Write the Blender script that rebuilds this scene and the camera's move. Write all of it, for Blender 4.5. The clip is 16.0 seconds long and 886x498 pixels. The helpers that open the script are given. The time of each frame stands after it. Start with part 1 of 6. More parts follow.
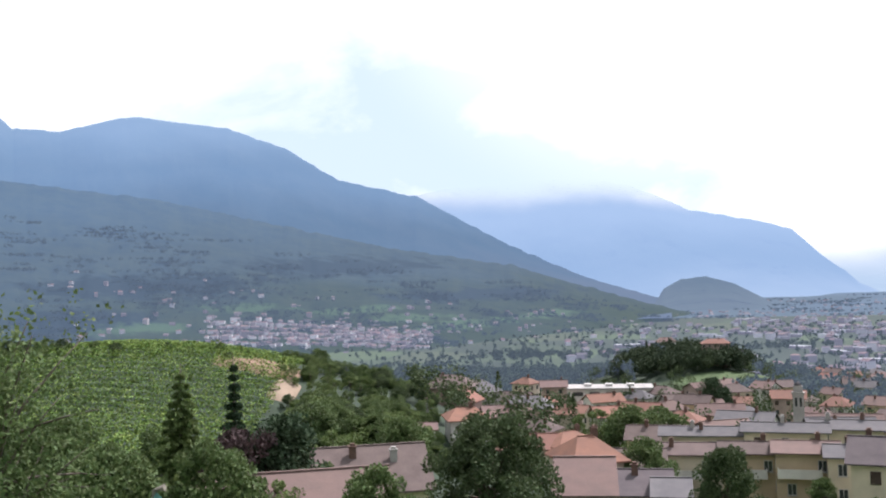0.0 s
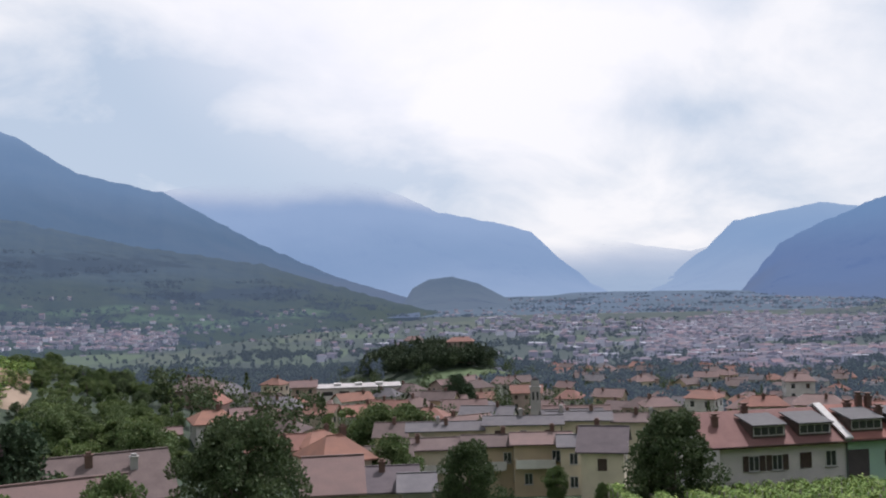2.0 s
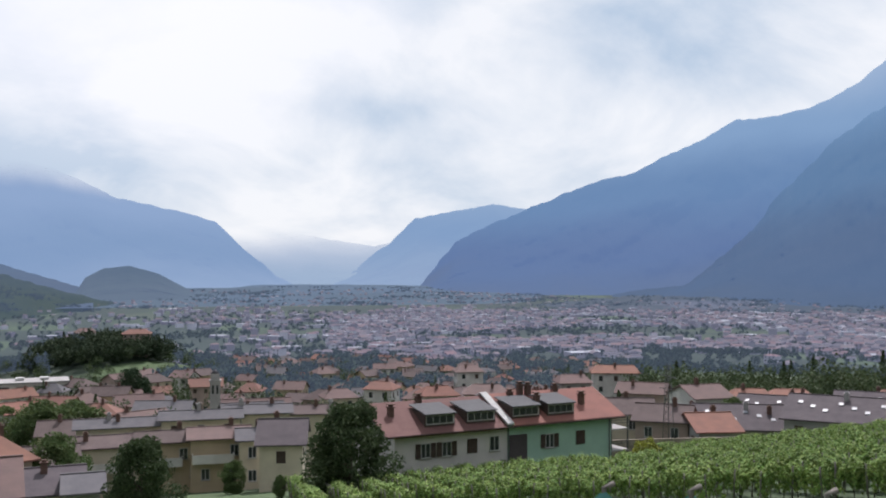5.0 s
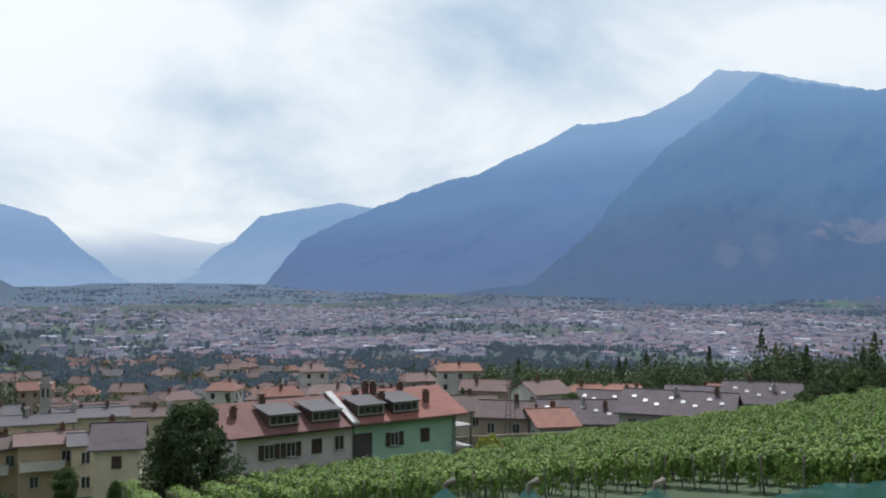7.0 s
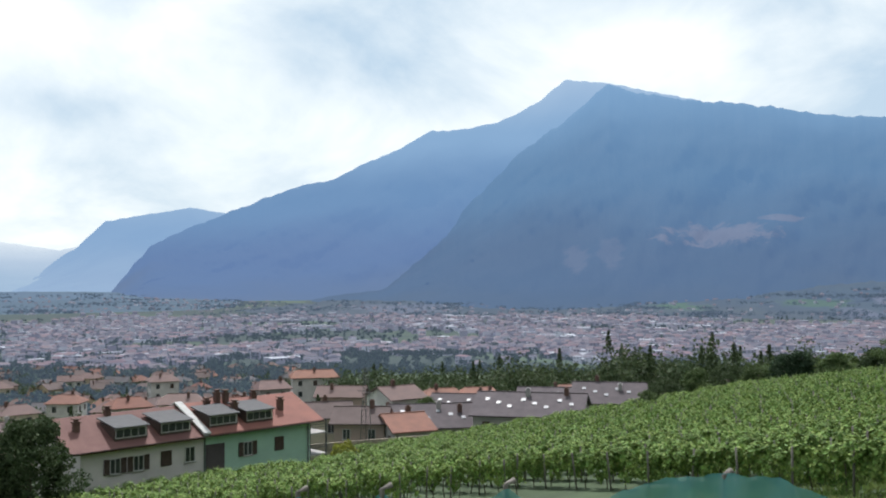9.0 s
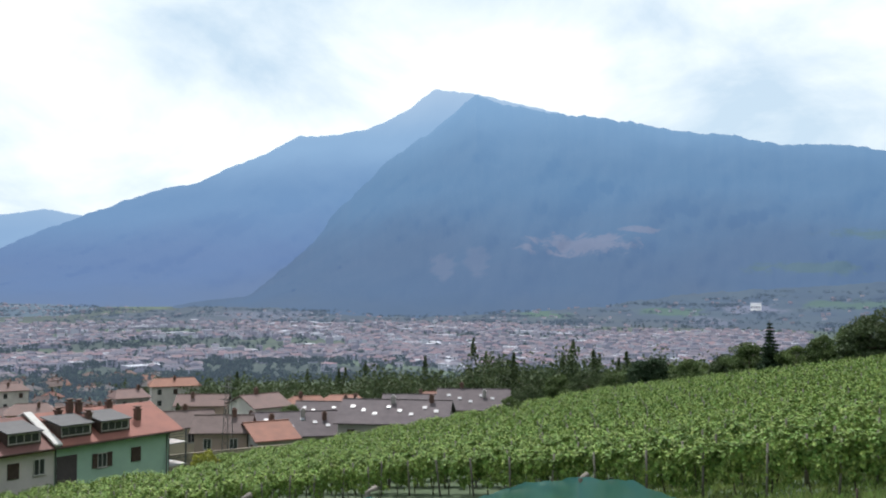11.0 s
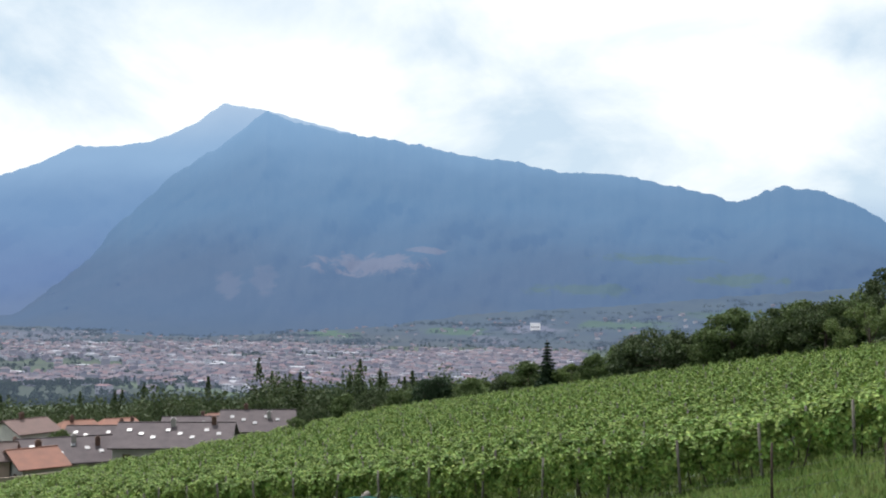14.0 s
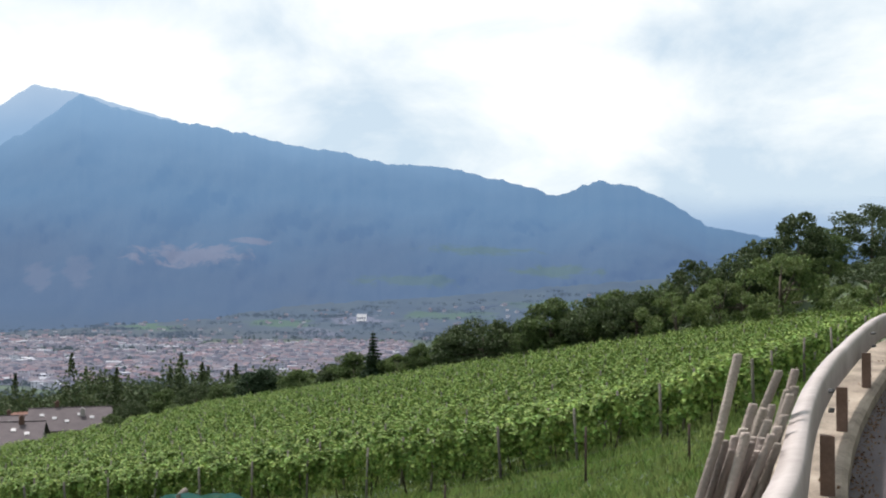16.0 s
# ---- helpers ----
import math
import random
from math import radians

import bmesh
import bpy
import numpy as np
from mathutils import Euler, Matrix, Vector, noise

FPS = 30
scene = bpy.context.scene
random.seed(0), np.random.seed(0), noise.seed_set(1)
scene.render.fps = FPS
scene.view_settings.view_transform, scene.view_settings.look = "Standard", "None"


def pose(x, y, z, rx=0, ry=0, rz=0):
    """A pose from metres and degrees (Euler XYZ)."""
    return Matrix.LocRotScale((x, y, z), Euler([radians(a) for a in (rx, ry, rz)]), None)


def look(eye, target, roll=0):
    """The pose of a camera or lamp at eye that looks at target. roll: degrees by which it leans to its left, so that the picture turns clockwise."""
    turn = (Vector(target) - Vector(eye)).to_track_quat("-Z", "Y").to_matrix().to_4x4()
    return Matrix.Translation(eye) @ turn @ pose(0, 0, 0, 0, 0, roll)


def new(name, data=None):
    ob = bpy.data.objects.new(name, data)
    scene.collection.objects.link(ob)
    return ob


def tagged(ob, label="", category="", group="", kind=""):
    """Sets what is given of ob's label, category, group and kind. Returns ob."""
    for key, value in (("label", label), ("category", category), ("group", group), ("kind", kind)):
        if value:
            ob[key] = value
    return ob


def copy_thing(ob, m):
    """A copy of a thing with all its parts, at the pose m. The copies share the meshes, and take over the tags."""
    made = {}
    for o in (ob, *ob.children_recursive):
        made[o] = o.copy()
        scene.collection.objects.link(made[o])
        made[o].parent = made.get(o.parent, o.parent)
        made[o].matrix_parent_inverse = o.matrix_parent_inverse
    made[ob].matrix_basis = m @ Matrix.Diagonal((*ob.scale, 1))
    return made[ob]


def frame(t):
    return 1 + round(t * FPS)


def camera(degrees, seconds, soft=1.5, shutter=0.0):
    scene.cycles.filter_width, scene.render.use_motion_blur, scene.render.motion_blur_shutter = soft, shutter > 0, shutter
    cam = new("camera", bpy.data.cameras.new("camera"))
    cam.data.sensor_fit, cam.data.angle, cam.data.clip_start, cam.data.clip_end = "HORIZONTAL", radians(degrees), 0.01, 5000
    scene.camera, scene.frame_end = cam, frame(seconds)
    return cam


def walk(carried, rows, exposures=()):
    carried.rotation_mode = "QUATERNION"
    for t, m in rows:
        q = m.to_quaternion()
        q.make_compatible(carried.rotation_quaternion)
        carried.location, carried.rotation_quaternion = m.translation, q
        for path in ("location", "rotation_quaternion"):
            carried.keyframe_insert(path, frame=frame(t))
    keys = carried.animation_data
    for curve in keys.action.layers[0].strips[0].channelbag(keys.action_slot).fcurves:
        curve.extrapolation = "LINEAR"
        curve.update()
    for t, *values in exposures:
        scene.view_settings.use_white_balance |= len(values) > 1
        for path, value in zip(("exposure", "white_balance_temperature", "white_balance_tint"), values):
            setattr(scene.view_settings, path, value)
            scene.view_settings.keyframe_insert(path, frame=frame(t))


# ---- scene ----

# ------------------------------------------------------------------ camera: a hand-held pan from one spot
cam = camera(48.4, 16.0, soft=2.0)
EYE, TILT, LEAN, ARM = 1.6, 2.06, 1.72, 0.22
TURNS = [  # seconds, yaw, pitch, roll
    (0.0, 0.00, 0.00, 0.00),
    (0.5, -4.02, 0.09, -0.62),
    (1.0, -7.75, 0.14, -0.89),
    (1.5, -11.09, 0.17, -0.81),
    (2.0, -14.37, 0.07, -0.61),
    (2.5, -17.74, 0.00, -1.19),
    (3.0, -20.99, -0.02, -1.58),
    (3.5, -24.27, -0.03, -1.65),
    (4.0, -27.19, 0.02, -1.79),
    (4.5, -29.94, 0.08, -2.13),
    (7.0, -41.38, 0.46, -2.74),
    (7.5, -43.56, 0.70, -2.91),
    (8.0, -45.64, 0.90, -2.77),
    (8.5, -47.67, 1.00, -2.73),
    (9.0, -49.78, 1.16, -2.44),
    (11.5, -59.32, 2.27, -2.99),
    (12.0, -61.17, 2.60, -2.84),
    (12.5, -63.12, 2.82, -3.03),
    (13.0, -65.13, 3.21, -3.26),
    (13.5, -67.37, 3.48, -3.18),
    (14.0, -69.76, 3.75, -3.34),
    (14.5, -72.39, 3.90, -3.17),
    (15.0, -74.91, 3.99, -3.25),
    (15.5, -77.48, 3.91, -3.21),
    (16.0, -79.82, 3.78, -2.91),
]


def held(yaw):
    a = radians(yaw)
    return -ARM * math.sin(a), ARM * (math.cos(a) - 1), 0.0


walk(cam, [(t, pose(0, 0, EYE, TILT, LEAN, 0) @ pose(*held(yaw), 90 + pitch, roll, yaw)) for t, yaw, pitch, roll in TURNS],
     [(0.0, 0.34, 6300, 19), (0.5, 0.08, 6250, 21), (1.5, -0.16, 6200, 21), (2.5, -0.27, 6200, 22), (3.5, -0.26, 6170, 21), (4.5, -0.24, 6150, 20), (7.0, -0.25, 5980, 14), (9.0, -0.05, 6120, 12), (12.5, 0.10, 6280, 13), (16.0, 0.08, 6450, 14)])

# ------------------------------------------------------------------ light: bright broken cloud, a veiled sun ahead
SUN_AZ, SUN_EL = 44.0, 54.0
world = bpy.data.worlds.new("sky")
scene.world = world
world.use_nodes = True
wn, wl = world.node_tree.nodes, world.node_tree.links
wn.clear()
w_out = wn.new("ShaderNodeOutputWorld")
w_bg = wn.new("ShaderNodeBackground")
w_sky = wn.new("ShaderNodeTexSky")
w_sky.sky_type, w_sky.sun_disc = "NISHITA", False
w_sky.sun_elevation, w_sky.sun_rotation = radians(SUN_EL), radians(SUN_AZ)
w_co = wn.new("ShaderNodeTexCoord")
w_sep = wn.new("ShaderNodeSeparateXYZ")
wl.new(w_co.outputs["Generated"], w_sep.inputs[0])
w_lift = wn.new("ShaderNodeMath"); w_lift.operation = "ADD"; w_lift.inputs[1].default_value = 0.45
wl.new(w_sep.outputs["Z"], w_lift.inputs[0])
w_abs = wn.new("ShaderNodeMath"); w_abs.operation = "MAXIMUM"; w_abs.inputs[1].default_value = 0.12
wl.new(w_lift.outputs[0], w_abs.inputs[0])
w_div = wn.new("ShaderNodeVectorMath"); w_div.operation = "DIVIDE"
w_cmb = wn.new("ShaderNodeCombineXYZ")
for k in "XYZ":
    wl.new(w_abs.outputs[0], w_cmb.inputs[k])
wl.new(w_co.outputs["Generated"], w_div.inputs[0]); wl.new(w_cmb.outputs[0], w_div.inputs[1])
w_n1 = wn.new("ShaderNodeTexNoise"); w_n1.inputs["Scale"].default_value = 2.7; w_n1.inputs["Detail"].default_value = 7; w_n1.inputs["Roughness"].default_value = 0.57; w_n1.inputs["Distortion"].default_value = 0.35
wl.new(w_div.outputs[0], w_n1.inputs["Vector"])
w_ramp = wn.new("ShaderNodeValToRGB")
w_ramp.color_ramp.elements[0].position, w_ramp.color_ramp.elements[0].color = 0.30, (0.0, 0.0, 0.0, 1)
w_ramp.color_ramp.elements[1].position, w_ramp.color_ramp.elements[1].color = 0.63, (1, 1, 1, 1)


def w_math(kind, a, b=None, c=None):
    """A math node of the sky; the inputs are sockets or numbers."""
    n = wn.new("ShaderNodeMath"); n.operation = kind
    for i, v in enumerate((a, b, c)):
        if isinstance(v, (int, float)):
            n.inputs[i].default_value = v
        elif v is not None:
            wl.new(v, n.inputs[i])
    return n.outputs[0]


# the larger cloud banks: bearing, elevation, half widths, thick (+) or thin and blue (-)
CLOUDS = [(-4, 11.0, 7, 2.6, -0.25), (3, 6.2, 10, 2.2, -0.48), (17, 10, 7, 5, 0.16), (27, 9.2, 7, 0.9, -0.12), (42, 12.6, 8, 2.6, -0.14), (31, 13.8, 4, 1.3, 0.10), (29, 5.5, 6, 2.4, 0.06),
          (60, 12.6, 4.5, 1.3, 0.15), (66, 11, 4, 1.6, 0.12), (68, 15, 4, 1.4, -0.10), (74.5, 11.4, 4, 1.0, -0.12), (78, 15.2, 5, 1.4, -0.11), (94, 15, 4.5, 1.6, -0.13), (86, 11.2, 6, 2.2, 0.14), (100, 6.0, 7, 2.2, -0.24), (52, 11, 4, 1.5, -0.06), (-17, 14, 5, 2, 0.06)]
w_warp = wn.new("ShaderNodeTexNoise"); w_warp.inputs["Scale"].default_value = 9.0; w_warp.inputs["Detail"].default_value = 4
wl.new(w_co.outputs["Generated"], w_warp.inputs["Vector"])
w_wsep = wn.new("ShaderNodeSeparateColor"); wl.new(w_warp.outputs["Color"], w_wsep.inputs[0])
w_az = w_math("MULTIPLY_ADD", w_math("ARCTAN2", w_sep.outputs["X"], w_sep.outputs["Y"]), 57.2958, w_math("MULTIPLY_ADD", w_wsep.outputs[0], 9.0, -4.5))
w_el = w_math("MULTIPLY_ADD", w_math("ARCSINE", w_sep.outputs["Z"]), 57.2958, w_math("MULTIPLY_ADD", w_wsep.outputs[1], 4.4, -2.2))
w_sum = w_n1.outputs["Fac"]
for c_az, c_el, c_w, c_h, c_amount in CLOUDS:
    du = w_math("MULTIPLY_ADD", w_az, 1 / c_w, -c_az / c_w)
    dv = w_math("MULTIPLY_ADD", w_el, 1 / c_h, -c_el / c_h)
    q = w_math("MULTIPLY_ADD", du, du, w_math("MULTIPLY", dv, dv))
    w_sum = w_math("MULTIPLY_ADD", w_math("POWER", 0.45, q), c_amount, w_sum)
wl.new(w_sum, w_ramp.inputs[0])
w_cloud = wn.new("ShaderNodeMix"); w_cloud.data_type = "RGBA"
w_cloud.inputs["A"].default_value, w_cloud.inputs["B"].default_value = (0.61, 0.755, 0.845, 1), (1.12, 1.155, 1.085, 1)
wl.new(w_ramp.outputs[0], w_cloud.inputs["Factor"])
# glare of the veiled sun in the cloud round it
w_dot = wn.new("ShaderNodeVectorMath"); w_dot.operation = "DOT_PRODUCT"
GL_AZ, GL_EL = radians(14.0), radians(24.0)
w_dot.inputs[1].default_value = (math.sin(GL_AZ) * math.cos(GL_EL), math.cos(GL_AZ) * math.cos(GL_EL), math.sin(GL_EL))
wl.new(w_co.outputs["Generated"], w_dot.inputs[0])
w_gl = wn.new("ShaderNodeMapRange"); w_gl.inputs["From Min"].default_value = 0.93; w_gl.inputs["From Max"].default_value = 1.0; w_gl.inputs["To Max"].default_value = 0.75; w_gl.interpolation_type = "SMOOTHSTEP"
wl.new(w_dot.outputs["Value"], w_gl.inputs["Value"])
w_gmix = wn.new("ShaderNodeMix"); w_gmix.data_type = "RGBA"
w_gmix.inputs["B"].default_value = (1.26, 1.27, 1.22, 1)
wl.new(w_gl.outputs[0], w_gmix.inputs["Factor"]); wl.new(w_cloud.outputs["Result"], w_gmix.inputs["A"])
w_sc = wn.new("ShaderNodeVectorMath"); w_sc.operation = "SCALE"; w_sc.inputs["Scale"].default_value = 0.08
wl.new(w_sky.outputs[0], w_sc.inputs[0])
w_add = wn.new("ShaderNodeMix"); w_add.data_type = "RGBA"; w_add.inputs["Factor"].default_value = 0.93
wl.new(w_sc.outputs[0], w_add.inputs["A"]); wl.new(w_gmix.outputs["Result"], w_add.inputs["B"])
wl.new(w_add.outputs["Result"], w_bg.inputs["Color"])
# the cloud is brighter on the sun's side of the sky than on the far side
w_side = wn.new("ShaderNodeVectorMath"); w_side.operation = "DOT_PRODUCT"
w_side.inputs[1].default_value = (math.sin(radians(SUN_AZ)), math.cos(radians(SUN_AZ)), 0.25)
wl.new(w_co.outputs["Generated"], w_side.inputs[0])
w_fall = wn.new("ShaderNodeMapRange"); w_fall.interpolation_type = "SMOOTHSTEP"
for key, value in (("From Min", -0.5), ("From Max", 0.35), ("To Min", 0.62), ("To Max", 1.0)):
    w_fall.inputs[key].default_value = value
wl.new(w_side.outputs["Value"], w_fall.inputs["Value"]); wl.new(w_fall.outputs[0], w_bg.inputs["Strength"])
wl.new(w_bg.outputs[0], w_out.inputs[0])

sun = new("sun", bpy.data.lights.new("sun", "SUN"))
sun.data.energy, sun.data.angle, sun.data.color = 5.0, radians(2.5), (1.0, 0.95, 0.88)
sun_way = Vector((math.sin(radians(SUN_AZ)) * math.cos(radians(SUN_EL)), math.cos(radians(SUN_AZ)) * math.cos(radians(SUN_EL)), math.sin(radians(SUN_EL))))
sun.matrix_world = look(sun_way * 100, (0, 0, 0))

# ------------------------------------------------------------------ materials
def surface(name, base, other=None, rough=0.85, scale=3.0, fine=30.0, amount=0.5, bump=0.15, vary=0.0, island=0.0, metal=0.0, soft=0.0, glow=None, coords="Object"):
    """A procedural surface: two colours mixed at two scales, bump, variation by piece, light through leaves, haze as
    emission for far backdrops.
    """
    m = bpy.data.materials.new(name)
    m.use_nodes = True
    n, l = m.node_tree.nodes, m.node_tree.links
    p = n["Principled BSDF"]
    p.inputs["Roughness"].default_value, p.inputs["Metallic"].default_value = rough, metal
    p.inputs["Specular IOR Level"].default_value = 0.5 if rough < 0.3 or metal else 0.12
    other = other or tuple(c * 0.6 for c in base)
    co = n.new("ShaderNodeTexCoord")
    a = n.new("ShaderNodeTexNoise"); a.inputs["Scale"].default_value = scale; a.inputs["Detail"].default_value = 5
    b = n.new("ShaderNodeTexNoise"); b.inputs["Scale"].default_value = fine; b.inputs["Detail"].default_value = 3
    for k in (a, b):
        l.new(co.outputs[coords], k.inputs["Vector"])
    s = n.new("ShaderNodeMath"); s.operation = "MULTIPLY_ADD"; s.inputs[1].default_value = 0.45
    l.new(b.outputs["Fac"], s.inputs[0]); l.new(a.outputs["Fac"], s.inputs[2])
    r = n.new("ShaderNodeMapRange"); r.inputs["From Min"].default_value, r.inputs["From Max"].default_value = 0.5, 0.95
    r.inputs["To Max"].default_value = amount * 2
    l.new(s.outputs[0], r.inputs["Value"])
    mix = n.new("ShaderNodeMix"); mix.data_type = "RGBA"
    mix.inputs["A"].default_value, mix.inputs["B"].default_value = (*base, 1), (*other, 1)
    l.new(r.outputs[0], mix.inputs["Factor"])
    out = mix.outputs["Result"]
    if vary or island:
        src = n.new("ShaderNodeObjectInfo").outputs["Random"] if vary else n.new("ShaderNodeNewGeometry").outputs["Random Per Island"]
        hv = n.new("ShaderNodeHueSaturation")
        mr = n.new("ShaderNodeMapRange"); d = vary or island
        mr.inputs["To Min"].default_value, mr.inputs["To Max"].default_value = 1 - d, 1 + d
        l.new(src, mr.inputs["Value"]); l.new(mr.outputs[0], hv.inputs["Value"]); l.new(out, hv.inputs["Color"])
        h2 = n.new("ShaderNodeMath"); h2.operation = "FRACT"; h3 = n.new("ShaderNodeMath"); h3.operation = "MULTIPLY"; h3.inputs[1].default_value = 7.31
        l.new(src, h3.inputs[0]); l.new(h3.outputs[0], h2.inputs[0])
        mh = n.new("ShaderNodeMapRange"); mh.inputs["To Min"].default_value, mh.inputs["To Max"].default_value = 0.5 - 0.045 * d, 0.5 + 0.045 * d
        l.new(h2.outputs[0], mh.inputs["Value"]); l.new(mh.outputs[0], hv.inputs["Hue"])
        out = hv.outputs["Color"]
    l.new(out, p.inputs["Base Color"])
    if bump:
        bm_ = n.new("ShaderNodeBump"); bm_.inputs["Strength"].default_value = bump; bm_.inputs["Distance"].default_value = 0.05
        l.new(s.outputs[0], bm_.inputs["Height"]); l.new(bm_.outputs[0], p.inputs["Normal"])
    end = n["Material Output"]
    if soft:
        t = n.new("ShaderNodeBsdfTranslucent"); ms = n.new("ShaderNodeMixShader"); ms.inputs[0].default_value = soft
        l.new(out, t.inputs["Color"]); l.new(p.outputs[0], ms.inputs[1]); l.new(t.outputs[0], ms.inputs[2]); l.new(ms.outputs[0], end.inputs[0])
    if glow:  # far backdrop: the air's blue light painted in as emission
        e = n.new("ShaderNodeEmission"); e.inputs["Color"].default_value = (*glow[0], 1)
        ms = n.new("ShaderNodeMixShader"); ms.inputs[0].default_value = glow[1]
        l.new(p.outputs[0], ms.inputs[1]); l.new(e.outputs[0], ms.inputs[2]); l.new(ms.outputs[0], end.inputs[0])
    return m


def polar(az, d):
    return d * math.sin(radians(az)), d * math.cos(radians(az))


def mesh_ob(name, verts, faces, mats, parent=None, label="", idx=None, smooth=False):
    me = bpy.data.meshes.new(name)
    me.from_pydata(verts, [], faces)
    for m in mats if isinstance(mats, (list, tuple)) else [mats]:
        me.materials.append(m)
    if idx is not None:
        me.polygons.foreach_set("material_index", np.asarray(idx, dtype=np.int32))
    if smooth:
        me.polygons.foreach_set("use_smooth", np.ones(len(me.polygons), dtype=bool))
    me.update()
    ob = new(name, me)
    if parent:
        ob.parent = parent
    if label:
        ob["label"] = label
    return ob


def part(name, bm, material, parent, label=""):
    me = bpy.data.meshes.new(name)
    bm.to_mesh(me)
    bm.free()
    for m in material if isinstance(material, (list, tuple)) else [material]:
        me.materials.append(m)
    ob = new(name, me)
    ob.parent = parent
    if label:
        ob["label"] = label
    return ob


def box(bm, x0, x1, y0, y1, z0, z1, mi=0, m=None):
    vs = [bm.verts.new((x, y, z)) for z in (z0, z1) for x, y in ((x0, y0), (x1, y0), (x1, y1), (x0, y1))]
    if m:
        for v in vs:
            v.co = m @ v.co
    for f in ((3, 2, 1, 0), (4, 5, 6, 7), (0, 1, 5, 4), (1, 2, 6, 5), (2, 3, 7, 6), (3, 0, 4, 7)):
        bm.faces.new([vs[i] for i in f]).material_index = mi


def tube(bm, pts, radii, n=8, mi=0):
    """A tapered tube along points."""
    rings = []
    pts = [Vector(p) for p in pts]
    for i, p in enumerate(pts):
        d = (pts[min(i + 1, len(pts) - 1)] - pts[max(i - 1, 0)]).normalized()
        s = d.cross(Vector((0.31, 0.95, 0.1))).normalized()
        u = d.cross(s)
        rings.append([bm.verts.new(p + radii[i] * (math.cos(2 * math.pi * k / n) * s + math.sin(2 * math.pi * k / n) * u)) for k in range(n)])
    for a, b in zip(rings, rings[1:]):
        for k in range(n):
            f = bm.faces.new((a[k], a[(k + 1) % n], b[(k + 1) % n], b[k])); f.material_index = mi; f.smooth = True
    bm.faces.new(rings[0][::-1]).material_index = mi
    bm.faces.new(rings[-1]).material_index = mi


LEAF = surface("leaf_mid", (0.086, 0.132, 0.052), (0.130, 0.172, 0.070), scale=0.4, fine=4, bump=0, island=0.35, soft=0.25, rough=0.6)
LEAF_DARK = surface("leaf_dark", (0.062, 0.091, 0.046), (0.094, 0.124, 0.057), scale=0.4, fine=4, bump=0, island=0.35, soft=0.2, rough=0.65)
LEAF_LIGHT = surface("leaf_light", (0.118, 0.172, 0.062), (0.165, 0.21, 0.082), scale=0.4, fine=4, bump=0, island=0.35, soft=0.25, rough=0.6)
LEAF_CON = surface("needle_dark", (0.042, 0.073, 0.042), (0.065, 0.094, 0.053), scale=0.5, fine=4, bump=0, island=0.3, soft=0.1)
LEAF_RED = surface("leaf_purple", (0.100, 0.053, 0.065), (0.059, 0.059, 0.050), scale=0.5, fine=4, bump=0, island=0.3, soft=0.15)
LEAF_VINE = surface("leaf_vine", (0.118, 0.198, 0.048), (0.235, 0.325, 0.088), scale=0.5, fine=5, bump=0, island=0.55, soft=0.12, rough=0.62)
# valley and slope leaves: haze painted in as blue emission
LEAF_FAR = surface("leaf_far_hazed", (0.050, 0.082, 0.045), (0.075, 0.105, 0.055), scale=0.02, fine=0.3, bump=0, island=0.4, glow=((0.125, 0.165, 0.23), 0.40))
LEAF_SLOPE = surface("leaf_slope_hazed", (0.045, 0.07, 0.042), (0.07, 0.10, 0.05), scale=0.02, fine=0.3, bump=0, island=0.2, glow=((0.095, 0.135, 0.195), 0.74))
LEAF_KNOLL = surface("leaf_knoll", (0.045, 0.066, 0.042), (0.068, 0.09, 0.05), scale=0.05, fine=0.4, bump=0, island=0.4, soft=0.1)
BARK = surface("bark", (0.09, 0.07, 0.055), (0.16, 0.14, 0.12), scale=4, fine=40, bump=0.5)

# ------------------------------------------------------------------ the ground, one sheet to the horizon
U = Vector((0.37, 0.929, 0)).normalized()   # the vine rows' way down the slope
N = Vector((0.929, -0.37, 0)).normalized()  # across the rows


def step(a, b, t):
    t = min(max((t - a) / (b - a), 0), 1)
    return t * t * (3 - 2 * t)


SLOPE_Z = -3.84
VALLEY_D = (0, 90, 150, 300, 500, 800, 1200, 2000, 4900)
VALLEY_Z = (-14, -21, -31, -44, -61, -78, -91, -97, -97)


def bell(x, y, cx, cy, sx, sy):
    return math.exp(-0.5 * (((x - cx) / sx) ** 2 + ((y - cy) / sy) ** 2))


def rail_y(x):
    return float(np.interp(x, (-60, 0, 1.5, 2.8, 3.5, 4.25, 5.2, 6.6, 8.84, 11.2, 14, 18, 30, 60), (2.6, 1.7, 0.85, -0.12, -0.52, -0.80, -1.02, -1.28, -1.8, -2.5, -3.5, -5.2, -10.5, -24)))


def road_z(x):
    return float(np.interp(x, (-60, 3, 4.55, 6.7, 8.84, 11.2, 14, 18, 30, 60), (-2.0, 0, 0, 0.09, 0.17, 0.31, 0.55, 0.78, 1.6, 3.6)))


def bank(u):
    """How much the slope rises above its plane towards the road end of the vine rows."""
    return 0.08 * (np.sqrt((5 - u) ** 2 + 9) + 5 - u)


